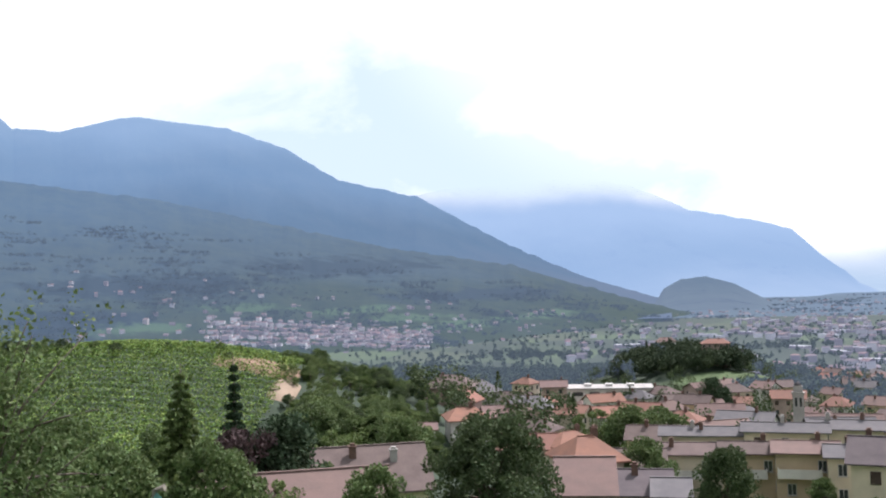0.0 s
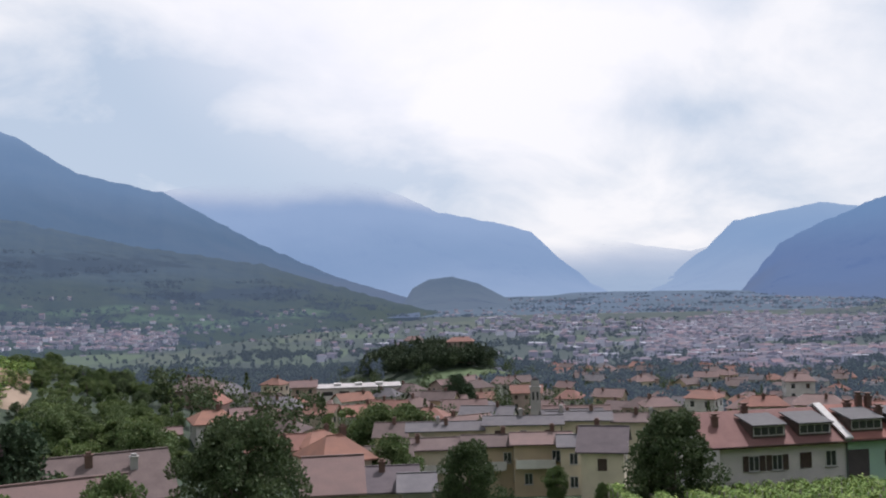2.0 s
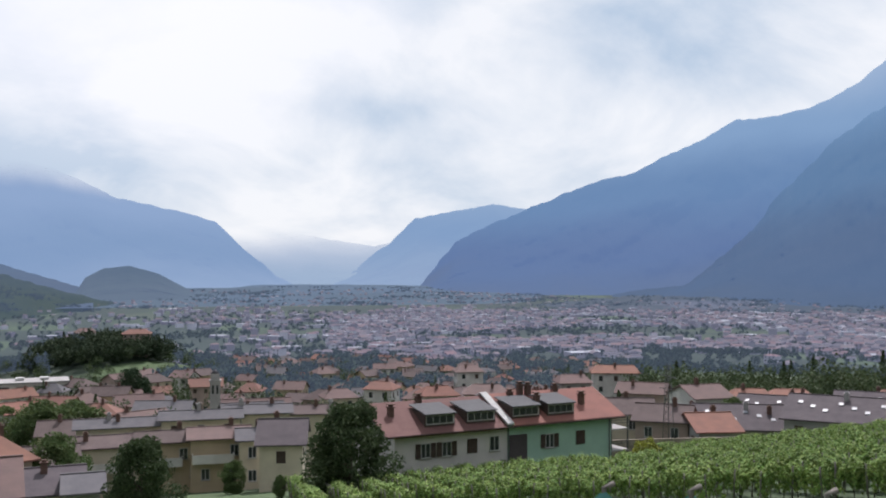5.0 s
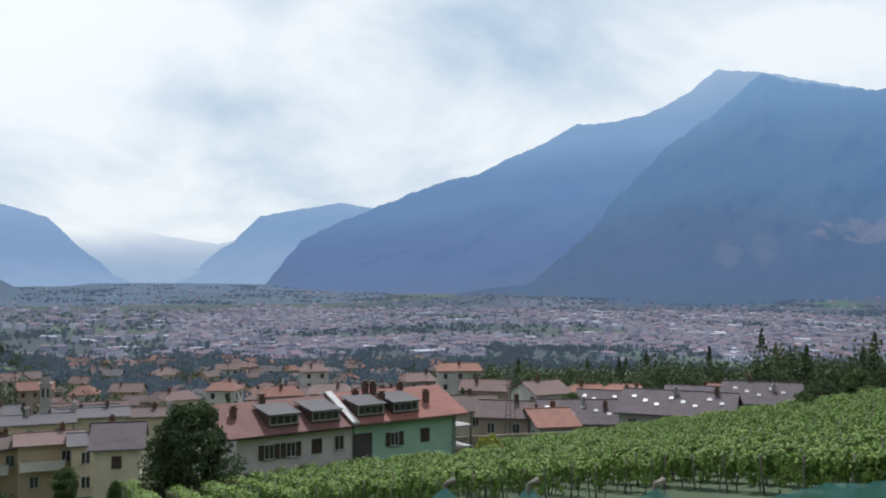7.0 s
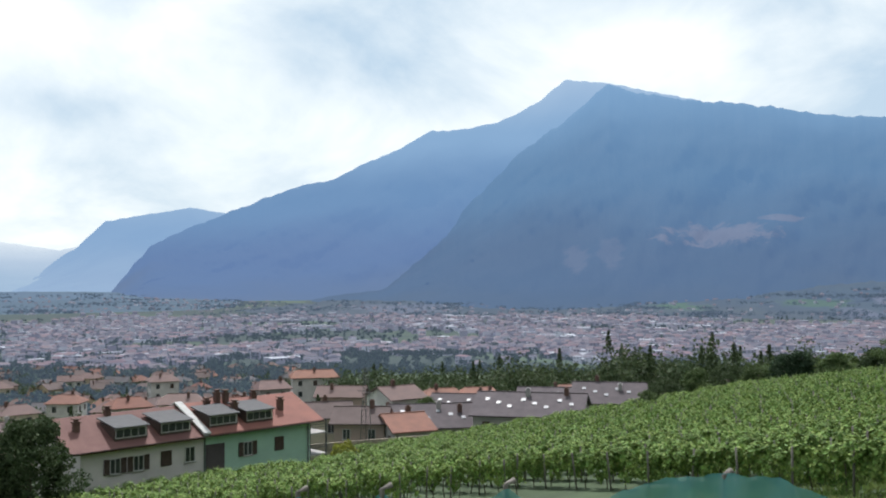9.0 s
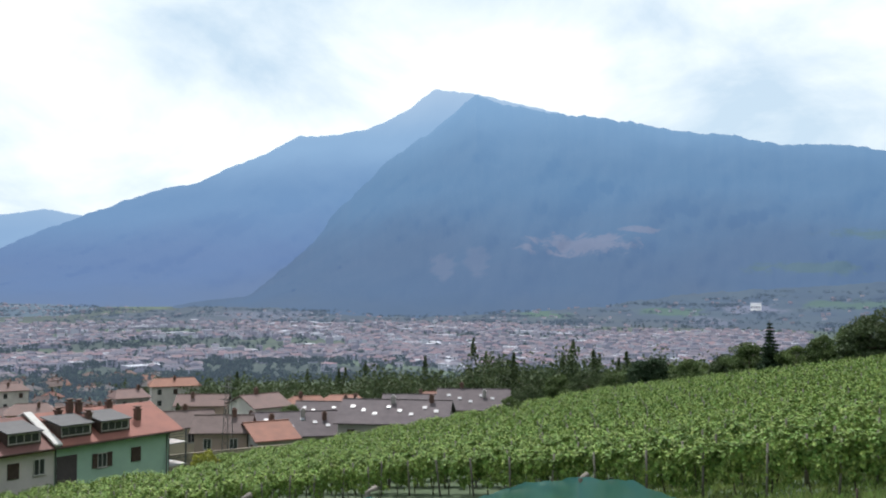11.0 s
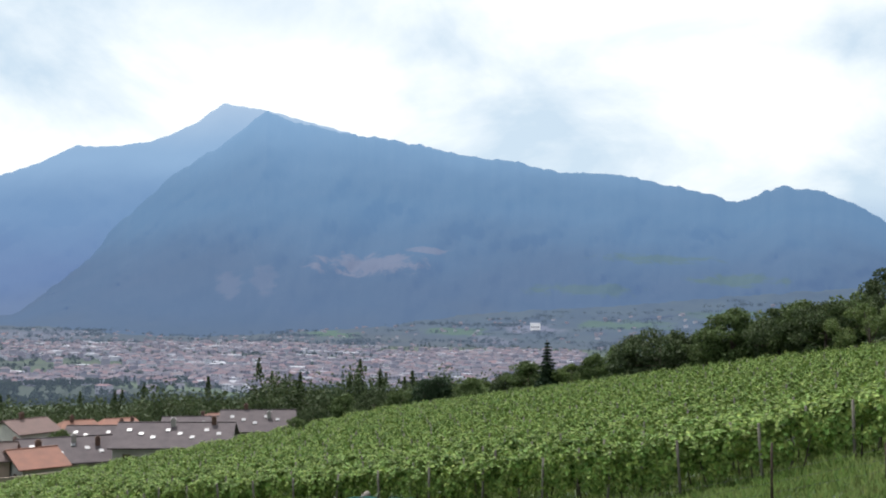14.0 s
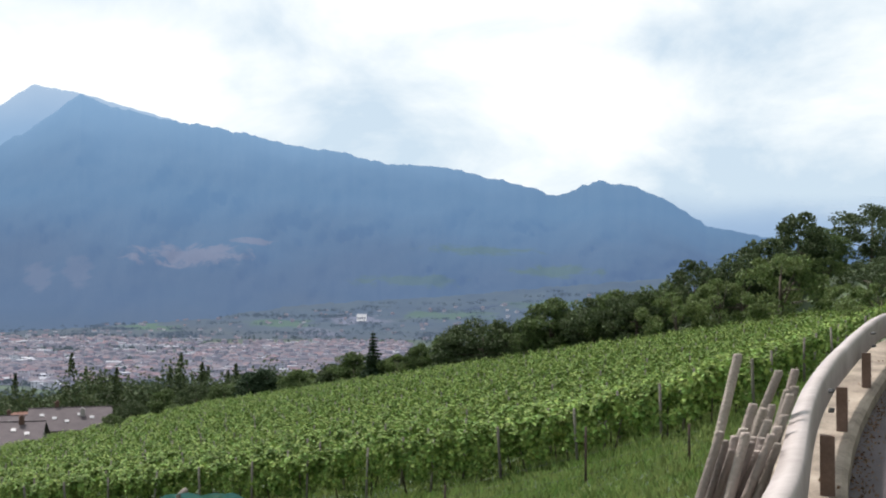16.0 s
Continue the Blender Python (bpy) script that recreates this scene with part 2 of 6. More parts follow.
def ground_z(x, y):
    d = math.hypot(x, y)
    slope = SLOPE_Z - 0.020 * x - 0.182 * y + float(bank(max((x - 32.5) * U.x + y * U.y, -16)))
    valley = float(np.interp(d, VALLEY_D, VALLEY_Z))
    q = (x - 32.5) * N.x + y * N.y
    w = max(step(95, 165, y), step(70, 190, q), step(70, 200, -x))
    if y < 0:
        w *= 1 - step(0, 60, -y)
    h = slope * (1 - w) + valley * w
    h += 26 * bell(x, y, -76, 195, 42, 55)            # the terraced vineyard hill
    h += 9 * bell(x, y, -20, 205, 30, 35)
    h += 23 * bell(x, y, *polar(13.4, 615), 40, 60)   # wooded knoll with the villa
    h += 12 * bell(x, y, 148, -52, 37, 34)            # bushy spur above the vines
    h += 1.6 * noise.noise((x * 0.006, y * 0.006, 3)) * step(120, 400, d) * 5 * (1 - step(800, 1500, d))
    h += 150 * step(0, 420, -y - 0.45 * max(x, 0) - 12)  # unseen mountainside behind the road, added to block sky light from behind
    # the road terrace at the camera, held above the vines
    edge = y - (rail_y(x) + 0.3)
    w = (1 - step(0.0, 2.4, edge)) * step(-16, -9, edge) * (1 - step(60, 90, abs(x)))
    return road_z(x) * w + h * (1 - w)


GROUND_MAT = bpy.data.materials.new("valley_ground")
GROUND_MAT.use_nodes = True
gn, gl = GROUND_MAT.node_tree.nodes, GROUND_MAT.node_tree.links
gp = gn["Principled BSDF"]; gp.inputs["Roughness"].default_value = 0.95
gco = gn.new("ShaderNodeTexCoord")
gv = gn.new("ShaderNodeTexVoronoi"); gv.inputs["Scale"].default_value = 0.011; gv.inputs["Randomness"].default_value = 0.9
gmap = gn.new("ShaderNodeMapping"); gmap.inputs["Rotation"].default_value = (0, 0, 0.5); gmap.inputs["Scale"].default_value = (1, 0.45, 0)
gl.new(gco.outputs["Object"], gmap.inputs[0]); gl.new(gmap.outputs[0], gv.inputs["Vector"])
gs = gn.new("ShaderNodeSeparateColor"); gl.new(gv.outputs["Color"], gs.inputs[0])
gr = gn.new("ShaderNodeValToRGB"); gr.color_ramp.interpolation = "CONSTANT"
for pos, col in ((0.0, (0.022, 0.040, 0.022)), (0.34, (0.042, 0.07, 0.028)), (0.5, (0.028, 0.048, 0.024)), (0.72, (0.062, 0.10, 0.038)), (0.84, (0.035, 0.06, 0.026)), (0.97, (0.055, 0.075, 0.035))):
    e = gr.color_ramp.elements[0] if pos == 0 else gr.color_ramp.elements.new(pos)
    e.position, e.color = pos, (*col, 1)
gr.color_ramp.elements.remove(gr.color_ramp.elements[-1]) if gr.color_ramp.elements[-1].position == 1.0 else None
gl.new(gs.outputs[0], gr.inputs[0])
gno = gn.new("ShaderNodeTexNoise"); gno.inputs["Scale"].default_value = 0.35; gno.inputs["Detail"].default_value = 8
gl.new(gco.outputs["Object"], gno.inputs["Vector"])
gm = gn.new("ShaderNodeMix"); gm.data_type = "RGBA"; gm.blend_type = "OVERLAY"; gm.inputs["Factor"].default_value = 0.6
gl.new(gr.outputs[0], gm.inputs["A"]); gl.new(gno.outputs["Fac"], gm.inputs["B"]); gl.new(gm.outputs["Result"], gp.inputs["Base Color"])
gb = gn.new("ShaderNodeBump"); gb.inputs["Strength"].default_value = 0.5; gb.inputs["Distance"].default_value = 0.3
gl.new(gno.outputs["Fac"], gb.inputs["Height"]); gl.new(gb.outputs[0], gp.inputs["Normal"])

gd = [0.0] + [0.5 * 1.055 ** k for k in range(175)]
gd = [d for d in gd if d < 4880] + [4880]
gaz = [-180 + 2.5 * k for k in range(56)] + [-40 + 0.75 * k for k in range(200)] + [110 + 2.5 * k for k in range(28)]
gv_, gf_ = [], []
for d in gd[1:]:
    for a in gaz:
        x, y = polar(a, d)
        gv_.append((x, y, ground_z(x, y)))
na = len(gaz)
for i in range(len(gd) - 2):
    for j in range(na):
        k = (j + 1) % na
        gf_.append((i * na + j, i * na + k, (i + 1) * na + k, (i + 1) * na + j))
gv_.append((0, 0, ground_z(0, 0)))
for j in range(na):
    gf_.append((len(gv_) - 1, (j + 1) % na, j))
gf_ = [f[::-1] for f in gf_]
# beyond 700 m the ground has haze painted in as blue-grey emission
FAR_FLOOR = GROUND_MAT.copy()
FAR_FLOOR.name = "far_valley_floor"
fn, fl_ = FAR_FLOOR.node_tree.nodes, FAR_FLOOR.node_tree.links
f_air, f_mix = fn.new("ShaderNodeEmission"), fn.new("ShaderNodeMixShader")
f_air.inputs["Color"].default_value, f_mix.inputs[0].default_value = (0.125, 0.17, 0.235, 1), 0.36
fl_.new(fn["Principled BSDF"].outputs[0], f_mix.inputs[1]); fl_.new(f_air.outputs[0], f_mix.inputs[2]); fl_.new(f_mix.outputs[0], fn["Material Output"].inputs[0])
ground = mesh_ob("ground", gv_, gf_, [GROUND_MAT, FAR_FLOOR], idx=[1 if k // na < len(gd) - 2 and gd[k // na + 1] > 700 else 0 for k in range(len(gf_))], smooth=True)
tagged(ground, "green valley floor and hillside with fields and grass", "ground", kind="structure")


# ------------------------------------------------------------------ mountains, far backdrops
def patch(mat, vs, az, el, wa, we, col, share):
    """A cliff or meadow on a far mountainside: a ragged area of another colour, at its place on the slope."""
    n, l = mat.node_tree.nodes, mat.node_tree.links
    best = min(vs, key=lambda v: abs(math.degrees(math.atan2(v[0], v[1])) - az) * 2 + abs(math.degrees(math.atan2(v[2] - EYE, math.hypot(v[0], v[1]))) - el))
    d = math.hypot(best[0], best[1])
    side = Vector((math.cos(radians(az)), -math.sin(radians(az)), 0))
    co = n.new("ShaderNodeTexCoord")
    sh = n.new("ShaderNodeVectorMath"); sh.operation = "SUBTRACT"; sh.inputs[1].default_value = (best[0], best[1], EYE + d * math.tan(radians(el)))
    l.new(co.outputs["Object"], sh.inputs[0])
    du = n.new("ShaderNodeVectorMath"); du.operation = "DOT_PRODUCT"; du.inputs[1].default_value = side / (d * radians(wa))
    dv = n.new("ShaderNodeVectorMath"); dv.operation = "DOT_PRODUCT"; dv.inputs[1].default_value = (0, 0, 1 / (d * radians(we)))
    l.new(sh.outputs[0], du.inputs[0]); l.new(sh.outputs[0], dv.inputs[0])
    cb = n.new("ShaderNodeCombineXYZ"); l.new(du.outputs["Value"], cb.inputs[0]); l.new(dv.outputs["Value"], cb.inputs[1])
    ln = n.new("ShaderNodeVectorMath"); ln.operation = "LENGTH"; l.new(cb.outputs[0], ln.inputs[0])
    no = n.new("ShaderNodeTexNoise"); no.inputs["Scale"].default_value = 0.016; no.inputs["Detail"].default_value = 6; no.inputs["Roughness"].default_value = 0.65
    l.new(co.outputs["Object"], no.inputs["Vector"])
    ad = n.new("ShaderNodeMath"); ad.operation = "MULTIPLY_ADD"; ad.inputs[1].default_value = 2.6; l.new(no.outputs["Fac"], ad.inputs[0]); l.new(ln.outputs["Value"], ad.inputs[2])
    mr = n.new("ShaderNodeMapRange"); mr.inputs["From Min"].default_value, mr.inputs["From Max"].default_value = 2.15, 1.75; mr.inputs["To Max"].default_value = share
    l.new(ad.outputs[0], mr.inputs["Value"])
    for node, sock in ((n["Principled BSDF"], "Base Color"), (next(k for k in n if k.type == "EMISSION"), "Color")):
        mx = n.new("ShaderNodeMix"); mx.data_type = "RGBA"; mx.inputs["B"].default_value = (*col, 1)
        if node.inputs[sock].links:
            l.new(node.inputs[sock].links[0].from_socket, mx.inputs["A"])
        else:
            mx.inputs["A"].default_value = node.inputs[sock].default_value
        l.new(mr.outputs[0], mx.inputs["Factor"]); l.new(mx.outputs["Result"], node.inputs[sock])


def mountain(name, label, mat, crest, d_crest, d_foot, foot_z, relief=1.0, seed=1, patches=()):
    """A mountainside from its crest line (bearing, elevation pairs) down to its foot, with gullies and a far side."""
    az = [c[0] for c in crest]
    el = [c[1] for c in crest]
    a0, a1 = az[0], az[-1]
    cols, rows_ = int((a1 - a0) / 0.12) + 1, 46
    vs, fs = [], []
    for i in range(cols):
        a = a0 + (a1 - a0) * i / (cols - 1)
        e = float(np.interp(a, az, el))
        dc = d_crest(a) if callable(d_crest) else d_crest
        df = d_foot(a) if callable(d_foot) else d_foot
        top = EYE + dc * math.tan(radians(e)) + 10 * relief * noise.fractal((a * 1.1, seed, 0), 0.9, 2.2, 5)
        crags = 5 * relief * noise.fractal((a * 2.6, seed, 2), 0.8, 2.2, 4)
        for j in range(rows_ + 4):
            t = j / rows_
            if t <= 1:
                d = dc + (df - dc) * t
                prof = (1 - t) ** 1.25
                g = noise.fractal((a * 0.30 + t * 1.6, t * 4.0 - a * 0.05, seed + 5), 0.9, 2.1, 5)
                amp = 62 * relief * math.sin(math.pi * min(t * 1.0, 1)) ** 0.8
                z = foot_z + (top - foot_z) * prof
                d += amp * 2.2 * g
                z += 0.35 * amp * g * (1 - t) + crags * max(0, 1 - t / 0.07)
            else:
                d = dc + 260 * (j - rows_)
                d = min(d, 4900)
                z = top + crags - 110 * (j - rows_)
            x, y = polar(a, d)
            vs.append((x, y, z))
    R = rows_ + 4
    order = list(range(rows_ + 1, R))[::-1] + list(range(0, rows_ + 1))
    for i in range(cols - 1):
        for p, q in zip(order, order[1:]):
            fs.append((i * R + p, i * R + q, (i + 1) * R + q, (i + 1) * R + p))
    ob = mesh_ob(name, vs, fs, mat, smooth=True)
    SURF[name] = (vs, R, rows_)
    for pa, pe, wa, we, col, share in patches:
        patch(mat, vs, pa, pe, wa, we, col, share)
    return tagged(ob, label, "mountain", kind="structure")


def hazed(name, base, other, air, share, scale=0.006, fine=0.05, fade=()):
    """A far slope with haze painted in as emission that changes with height; air: height, colour pairs. It may dissolve
    upwards into cloud.
    """
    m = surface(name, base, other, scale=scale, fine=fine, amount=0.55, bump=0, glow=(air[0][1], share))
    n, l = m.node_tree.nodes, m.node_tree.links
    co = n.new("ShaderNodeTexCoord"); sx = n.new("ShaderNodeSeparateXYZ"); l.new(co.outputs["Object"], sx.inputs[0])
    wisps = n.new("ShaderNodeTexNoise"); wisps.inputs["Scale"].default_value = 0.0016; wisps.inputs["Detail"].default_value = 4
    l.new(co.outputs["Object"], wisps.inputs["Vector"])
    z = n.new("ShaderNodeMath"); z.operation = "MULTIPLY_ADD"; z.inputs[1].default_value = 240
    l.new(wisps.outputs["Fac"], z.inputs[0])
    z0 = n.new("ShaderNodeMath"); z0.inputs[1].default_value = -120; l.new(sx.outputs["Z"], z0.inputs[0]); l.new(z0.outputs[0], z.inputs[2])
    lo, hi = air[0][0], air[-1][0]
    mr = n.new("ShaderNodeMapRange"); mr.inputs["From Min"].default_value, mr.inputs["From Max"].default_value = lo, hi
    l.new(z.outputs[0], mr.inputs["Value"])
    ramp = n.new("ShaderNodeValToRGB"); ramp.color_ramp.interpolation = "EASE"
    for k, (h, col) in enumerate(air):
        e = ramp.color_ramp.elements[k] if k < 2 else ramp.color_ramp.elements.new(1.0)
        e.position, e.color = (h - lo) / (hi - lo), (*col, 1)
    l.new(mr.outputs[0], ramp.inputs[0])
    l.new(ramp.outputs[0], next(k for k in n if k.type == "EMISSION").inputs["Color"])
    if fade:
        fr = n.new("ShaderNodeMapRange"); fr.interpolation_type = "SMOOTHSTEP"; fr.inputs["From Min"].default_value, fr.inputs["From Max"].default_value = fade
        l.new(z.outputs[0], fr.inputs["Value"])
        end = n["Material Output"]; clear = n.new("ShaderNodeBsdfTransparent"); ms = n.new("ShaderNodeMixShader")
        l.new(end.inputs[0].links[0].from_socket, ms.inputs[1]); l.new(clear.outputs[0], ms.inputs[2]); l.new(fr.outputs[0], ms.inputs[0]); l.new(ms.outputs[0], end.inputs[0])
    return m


SURF = {}
# slope tints with the haze's blue in them, for base and emission alike
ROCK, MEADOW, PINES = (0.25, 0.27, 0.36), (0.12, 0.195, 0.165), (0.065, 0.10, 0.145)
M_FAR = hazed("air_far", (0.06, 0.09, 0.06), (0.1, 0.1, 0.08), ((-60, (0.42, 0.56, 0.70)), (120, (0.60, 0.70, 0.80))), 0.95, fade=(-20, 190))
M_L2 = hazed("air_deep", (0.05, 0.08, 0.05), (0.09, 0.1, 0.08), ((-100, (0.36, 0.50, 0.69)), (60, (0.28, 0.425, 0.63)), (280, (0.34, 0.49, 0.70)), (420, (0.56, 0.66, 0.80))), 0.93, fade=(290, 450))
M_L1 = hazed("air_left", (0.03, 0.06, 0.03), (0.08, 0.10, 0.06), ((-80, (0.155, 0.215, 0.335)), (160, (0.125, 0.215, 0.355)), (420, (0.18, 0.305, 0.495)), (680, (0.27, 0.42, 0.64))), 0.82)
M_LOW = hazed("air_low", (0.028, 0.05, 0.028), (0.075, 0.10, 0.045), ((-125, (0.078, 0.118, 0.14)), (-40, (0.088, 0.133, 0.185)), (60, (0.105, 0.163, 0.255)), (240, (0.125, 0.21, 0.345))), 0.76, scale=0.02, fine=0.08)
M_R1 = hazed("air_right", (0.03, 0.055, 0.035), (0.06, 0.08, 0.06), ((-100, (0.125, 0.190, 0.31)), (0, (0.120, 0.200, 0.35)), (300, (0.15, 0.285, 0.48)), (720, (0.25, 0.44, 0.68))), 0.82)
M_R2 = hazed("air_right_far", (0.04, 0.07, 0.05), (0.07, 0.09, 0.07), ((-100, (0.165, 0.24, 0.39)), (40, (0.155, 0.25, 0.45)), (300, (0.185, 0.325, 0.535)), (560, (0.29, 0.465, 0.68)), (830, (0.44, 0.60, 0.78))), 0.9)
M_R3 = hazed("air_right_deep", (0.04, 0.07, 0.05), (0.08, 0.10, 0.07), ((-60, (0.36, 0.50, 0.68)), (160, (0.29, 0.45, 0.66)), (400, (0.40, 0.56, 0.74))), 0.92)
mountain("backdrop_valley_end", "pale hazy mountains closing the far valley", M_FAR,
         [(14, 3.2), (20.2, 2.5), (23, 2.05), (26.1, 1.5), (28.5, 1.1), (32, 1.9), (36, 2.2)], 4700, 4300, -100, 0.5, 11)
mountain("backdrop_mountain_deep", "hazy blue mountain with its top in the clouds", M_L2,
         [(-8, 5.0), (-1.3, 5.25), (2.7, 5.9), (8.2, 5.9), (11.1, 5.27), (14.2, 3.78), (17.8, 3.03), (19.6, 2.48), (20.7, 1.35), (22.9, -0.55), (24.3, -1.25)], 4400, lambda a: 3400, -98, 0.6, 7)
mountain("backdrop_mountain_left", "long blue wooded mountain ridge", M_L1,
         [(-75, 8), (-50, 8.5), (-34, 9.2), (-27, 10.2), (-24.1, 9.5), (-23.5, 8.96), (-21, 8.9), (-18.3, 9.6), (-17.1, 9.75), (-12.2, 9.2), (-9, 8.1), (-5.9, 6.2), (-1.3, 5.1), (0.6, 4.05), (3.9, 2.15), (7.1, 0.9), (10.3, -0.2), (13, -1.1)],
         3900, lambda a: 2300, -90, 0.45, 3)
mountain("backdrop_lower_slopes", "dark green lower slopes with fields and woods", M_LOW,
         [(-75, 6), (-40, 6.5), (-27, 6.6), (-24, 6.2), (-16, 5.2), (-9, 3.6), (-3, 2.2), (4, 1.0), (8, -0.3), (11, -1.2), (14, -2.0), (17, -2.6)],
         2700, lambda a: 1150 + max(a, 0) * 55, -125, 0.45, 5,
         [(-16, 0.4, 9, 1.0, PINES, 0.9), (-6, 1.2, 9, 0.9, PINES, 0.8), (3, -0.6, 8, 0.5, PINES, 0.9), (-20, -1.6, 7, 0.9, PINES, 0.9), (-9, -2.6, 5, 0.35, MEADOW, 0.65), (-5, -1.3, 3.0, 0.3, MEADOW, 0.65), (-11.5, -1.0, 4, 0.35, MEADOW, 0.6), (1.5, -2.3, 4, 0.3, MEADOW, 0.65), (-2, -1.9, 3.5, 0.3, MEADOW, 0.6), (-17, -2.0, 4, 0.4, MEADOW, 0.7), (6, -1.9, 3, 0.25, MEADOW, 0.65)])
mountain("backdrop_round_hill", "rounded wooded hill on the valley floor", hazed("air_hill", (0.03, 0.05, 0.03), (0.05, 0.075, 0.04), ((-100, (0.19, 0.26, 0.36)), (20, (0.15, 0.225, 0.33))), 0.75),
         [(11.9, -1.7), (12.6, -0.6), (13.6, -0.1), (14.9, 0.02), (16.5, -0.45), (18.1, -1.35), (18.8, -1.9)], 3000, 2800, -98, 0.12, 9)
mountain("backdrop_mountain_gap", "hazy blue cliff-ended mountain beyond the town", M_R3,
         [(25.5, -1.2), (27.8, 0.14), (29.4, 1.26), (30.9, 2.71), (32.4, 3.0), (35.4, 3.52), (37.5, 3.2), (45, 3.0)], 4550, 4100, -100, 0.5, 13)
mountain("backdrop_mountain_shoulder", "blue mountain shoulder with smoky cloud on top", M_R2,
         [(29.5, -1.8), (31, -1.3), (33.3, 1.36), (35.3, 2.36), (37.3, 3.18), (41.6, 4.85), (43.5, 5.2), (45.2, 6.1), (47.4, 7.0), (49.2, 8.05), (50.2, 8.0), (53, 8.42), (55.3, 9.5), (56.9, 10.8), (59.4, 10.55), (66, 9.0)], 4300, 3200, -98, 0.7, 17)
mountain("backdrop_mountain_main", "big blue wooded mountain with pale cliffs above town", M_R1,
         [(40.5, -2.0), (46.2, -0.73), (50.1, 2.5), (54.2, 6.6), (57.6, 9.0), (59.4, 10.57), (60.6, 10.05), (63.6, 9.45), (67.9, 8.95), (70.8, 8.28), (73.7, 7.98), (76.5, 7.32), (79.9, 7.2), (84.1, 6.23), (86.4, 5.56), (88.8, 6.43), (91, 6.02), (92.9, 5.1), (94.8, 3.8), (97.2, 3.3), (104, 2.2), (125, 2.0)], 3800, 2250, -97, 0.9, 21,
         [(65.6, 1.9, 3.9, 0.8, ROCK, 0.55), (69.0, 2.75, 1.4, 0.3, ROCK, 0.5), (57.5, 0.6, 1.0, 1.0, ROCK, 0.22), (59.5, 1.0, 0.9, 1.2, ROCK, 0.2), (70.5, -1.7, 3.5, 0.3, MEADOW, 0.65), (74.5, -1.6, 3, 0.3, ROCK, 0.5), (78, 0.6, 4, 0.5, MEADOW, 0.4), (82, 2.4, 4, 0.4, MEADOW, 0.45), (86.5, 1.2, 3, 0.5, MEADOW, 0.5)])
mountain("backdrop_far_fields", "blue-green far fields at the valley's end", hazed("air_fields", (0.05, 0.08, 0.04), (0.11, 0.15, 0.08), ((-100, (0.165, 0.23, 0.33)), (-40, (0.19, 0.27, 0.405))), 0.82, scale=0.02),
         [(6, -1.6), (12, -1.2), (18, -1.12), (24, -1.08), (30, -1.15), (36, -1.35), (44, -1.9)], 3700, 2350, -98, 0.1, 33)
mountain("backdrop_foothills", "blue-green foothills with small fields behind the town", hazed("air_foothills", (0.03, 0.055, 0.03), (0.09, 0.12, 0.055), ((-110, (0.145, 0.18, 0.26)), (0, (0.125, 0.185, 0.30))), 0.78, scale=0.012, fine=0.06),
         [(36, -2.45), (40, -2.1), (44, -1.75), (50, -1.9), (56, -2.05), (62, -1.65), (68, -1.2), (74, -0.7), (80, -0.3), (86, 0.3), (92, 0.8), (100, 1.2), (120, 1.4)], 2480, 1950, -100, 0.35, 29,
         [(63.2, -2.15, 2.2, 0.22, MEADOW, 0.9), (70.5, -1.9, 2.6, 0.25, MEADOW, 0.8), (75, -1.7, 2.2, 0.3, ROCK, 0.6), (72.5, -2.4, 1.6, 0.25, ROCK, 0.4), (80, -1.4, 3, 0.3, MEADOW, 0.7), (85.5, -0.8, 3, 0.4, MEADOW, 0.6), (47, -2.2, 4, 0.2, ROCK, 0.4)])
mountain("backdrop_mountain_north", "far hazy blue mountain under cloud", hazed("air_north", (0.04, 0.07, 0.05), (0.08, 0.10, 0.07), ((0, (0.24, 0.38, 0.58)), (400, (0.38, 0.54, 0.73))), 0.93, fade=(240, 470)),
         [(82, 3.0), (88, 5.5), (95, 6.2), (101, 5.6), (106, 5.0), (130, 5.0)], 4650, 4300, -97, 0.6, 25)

# ------------------------------------------------------------------ leaves and trees
RNG = np.random.default_rng(7)


def leaf_quads(cent, size, rng, flat=0.0, face=None):
    """Small bent leaf shapes at the points given, turned at random or about the way they face."""
    n = len(cent)
    if face is None:
        a = rng.normal(size=(n, 3)); a[:, 2] *= 1 - flat
        a /= np.linalg.norm(a, axis=1)[:, None]
        b = np.cross(a, rng.normal(size=(n, 3))); b /= np.linalg.norm(b, axis=1)[:, None]
        c = np.cross(a, b)
    else:
        c = face + 0.34 * rng.normal(size=(n, 3)); c /= np.linalg.norm(c, axis=1)[:, None]
        b = np.cross(c, rng.normal(size=(n, 3))); b /= np.linalg.norm(b, axis=1)[:, None]
        a = np.cross(b, c)
    s = (size * rng.uniform(0.6, 1.25, n))[:, None]
    v = np.empty((n, 4, 3))
    v[:, 0] = cent - b * s * 0.62
    v[:, 1] = cent + a * s * 0.42 + c * s * 0.12
    v[:, 2] = cent + b * s * 0.62
    v[:, 3] = cent - a * s * 0.42 + c * s * 0.12
    f = np.arange(4 * n).reshape(n, 4)
    return v.reshape(-1, 3), f


def leaf_mesh(name, cent, size, mat, rng, flat=0.0, face=None):
    v, f = leaf_quads(np.asarray(cent), size, rng, flat, face)
    me = bpy.data.meshes.new(name)
    me.from_pydata(v.tolist(), [], f.tolist())
    me.materials.append(mat)
    me.update()
    return me


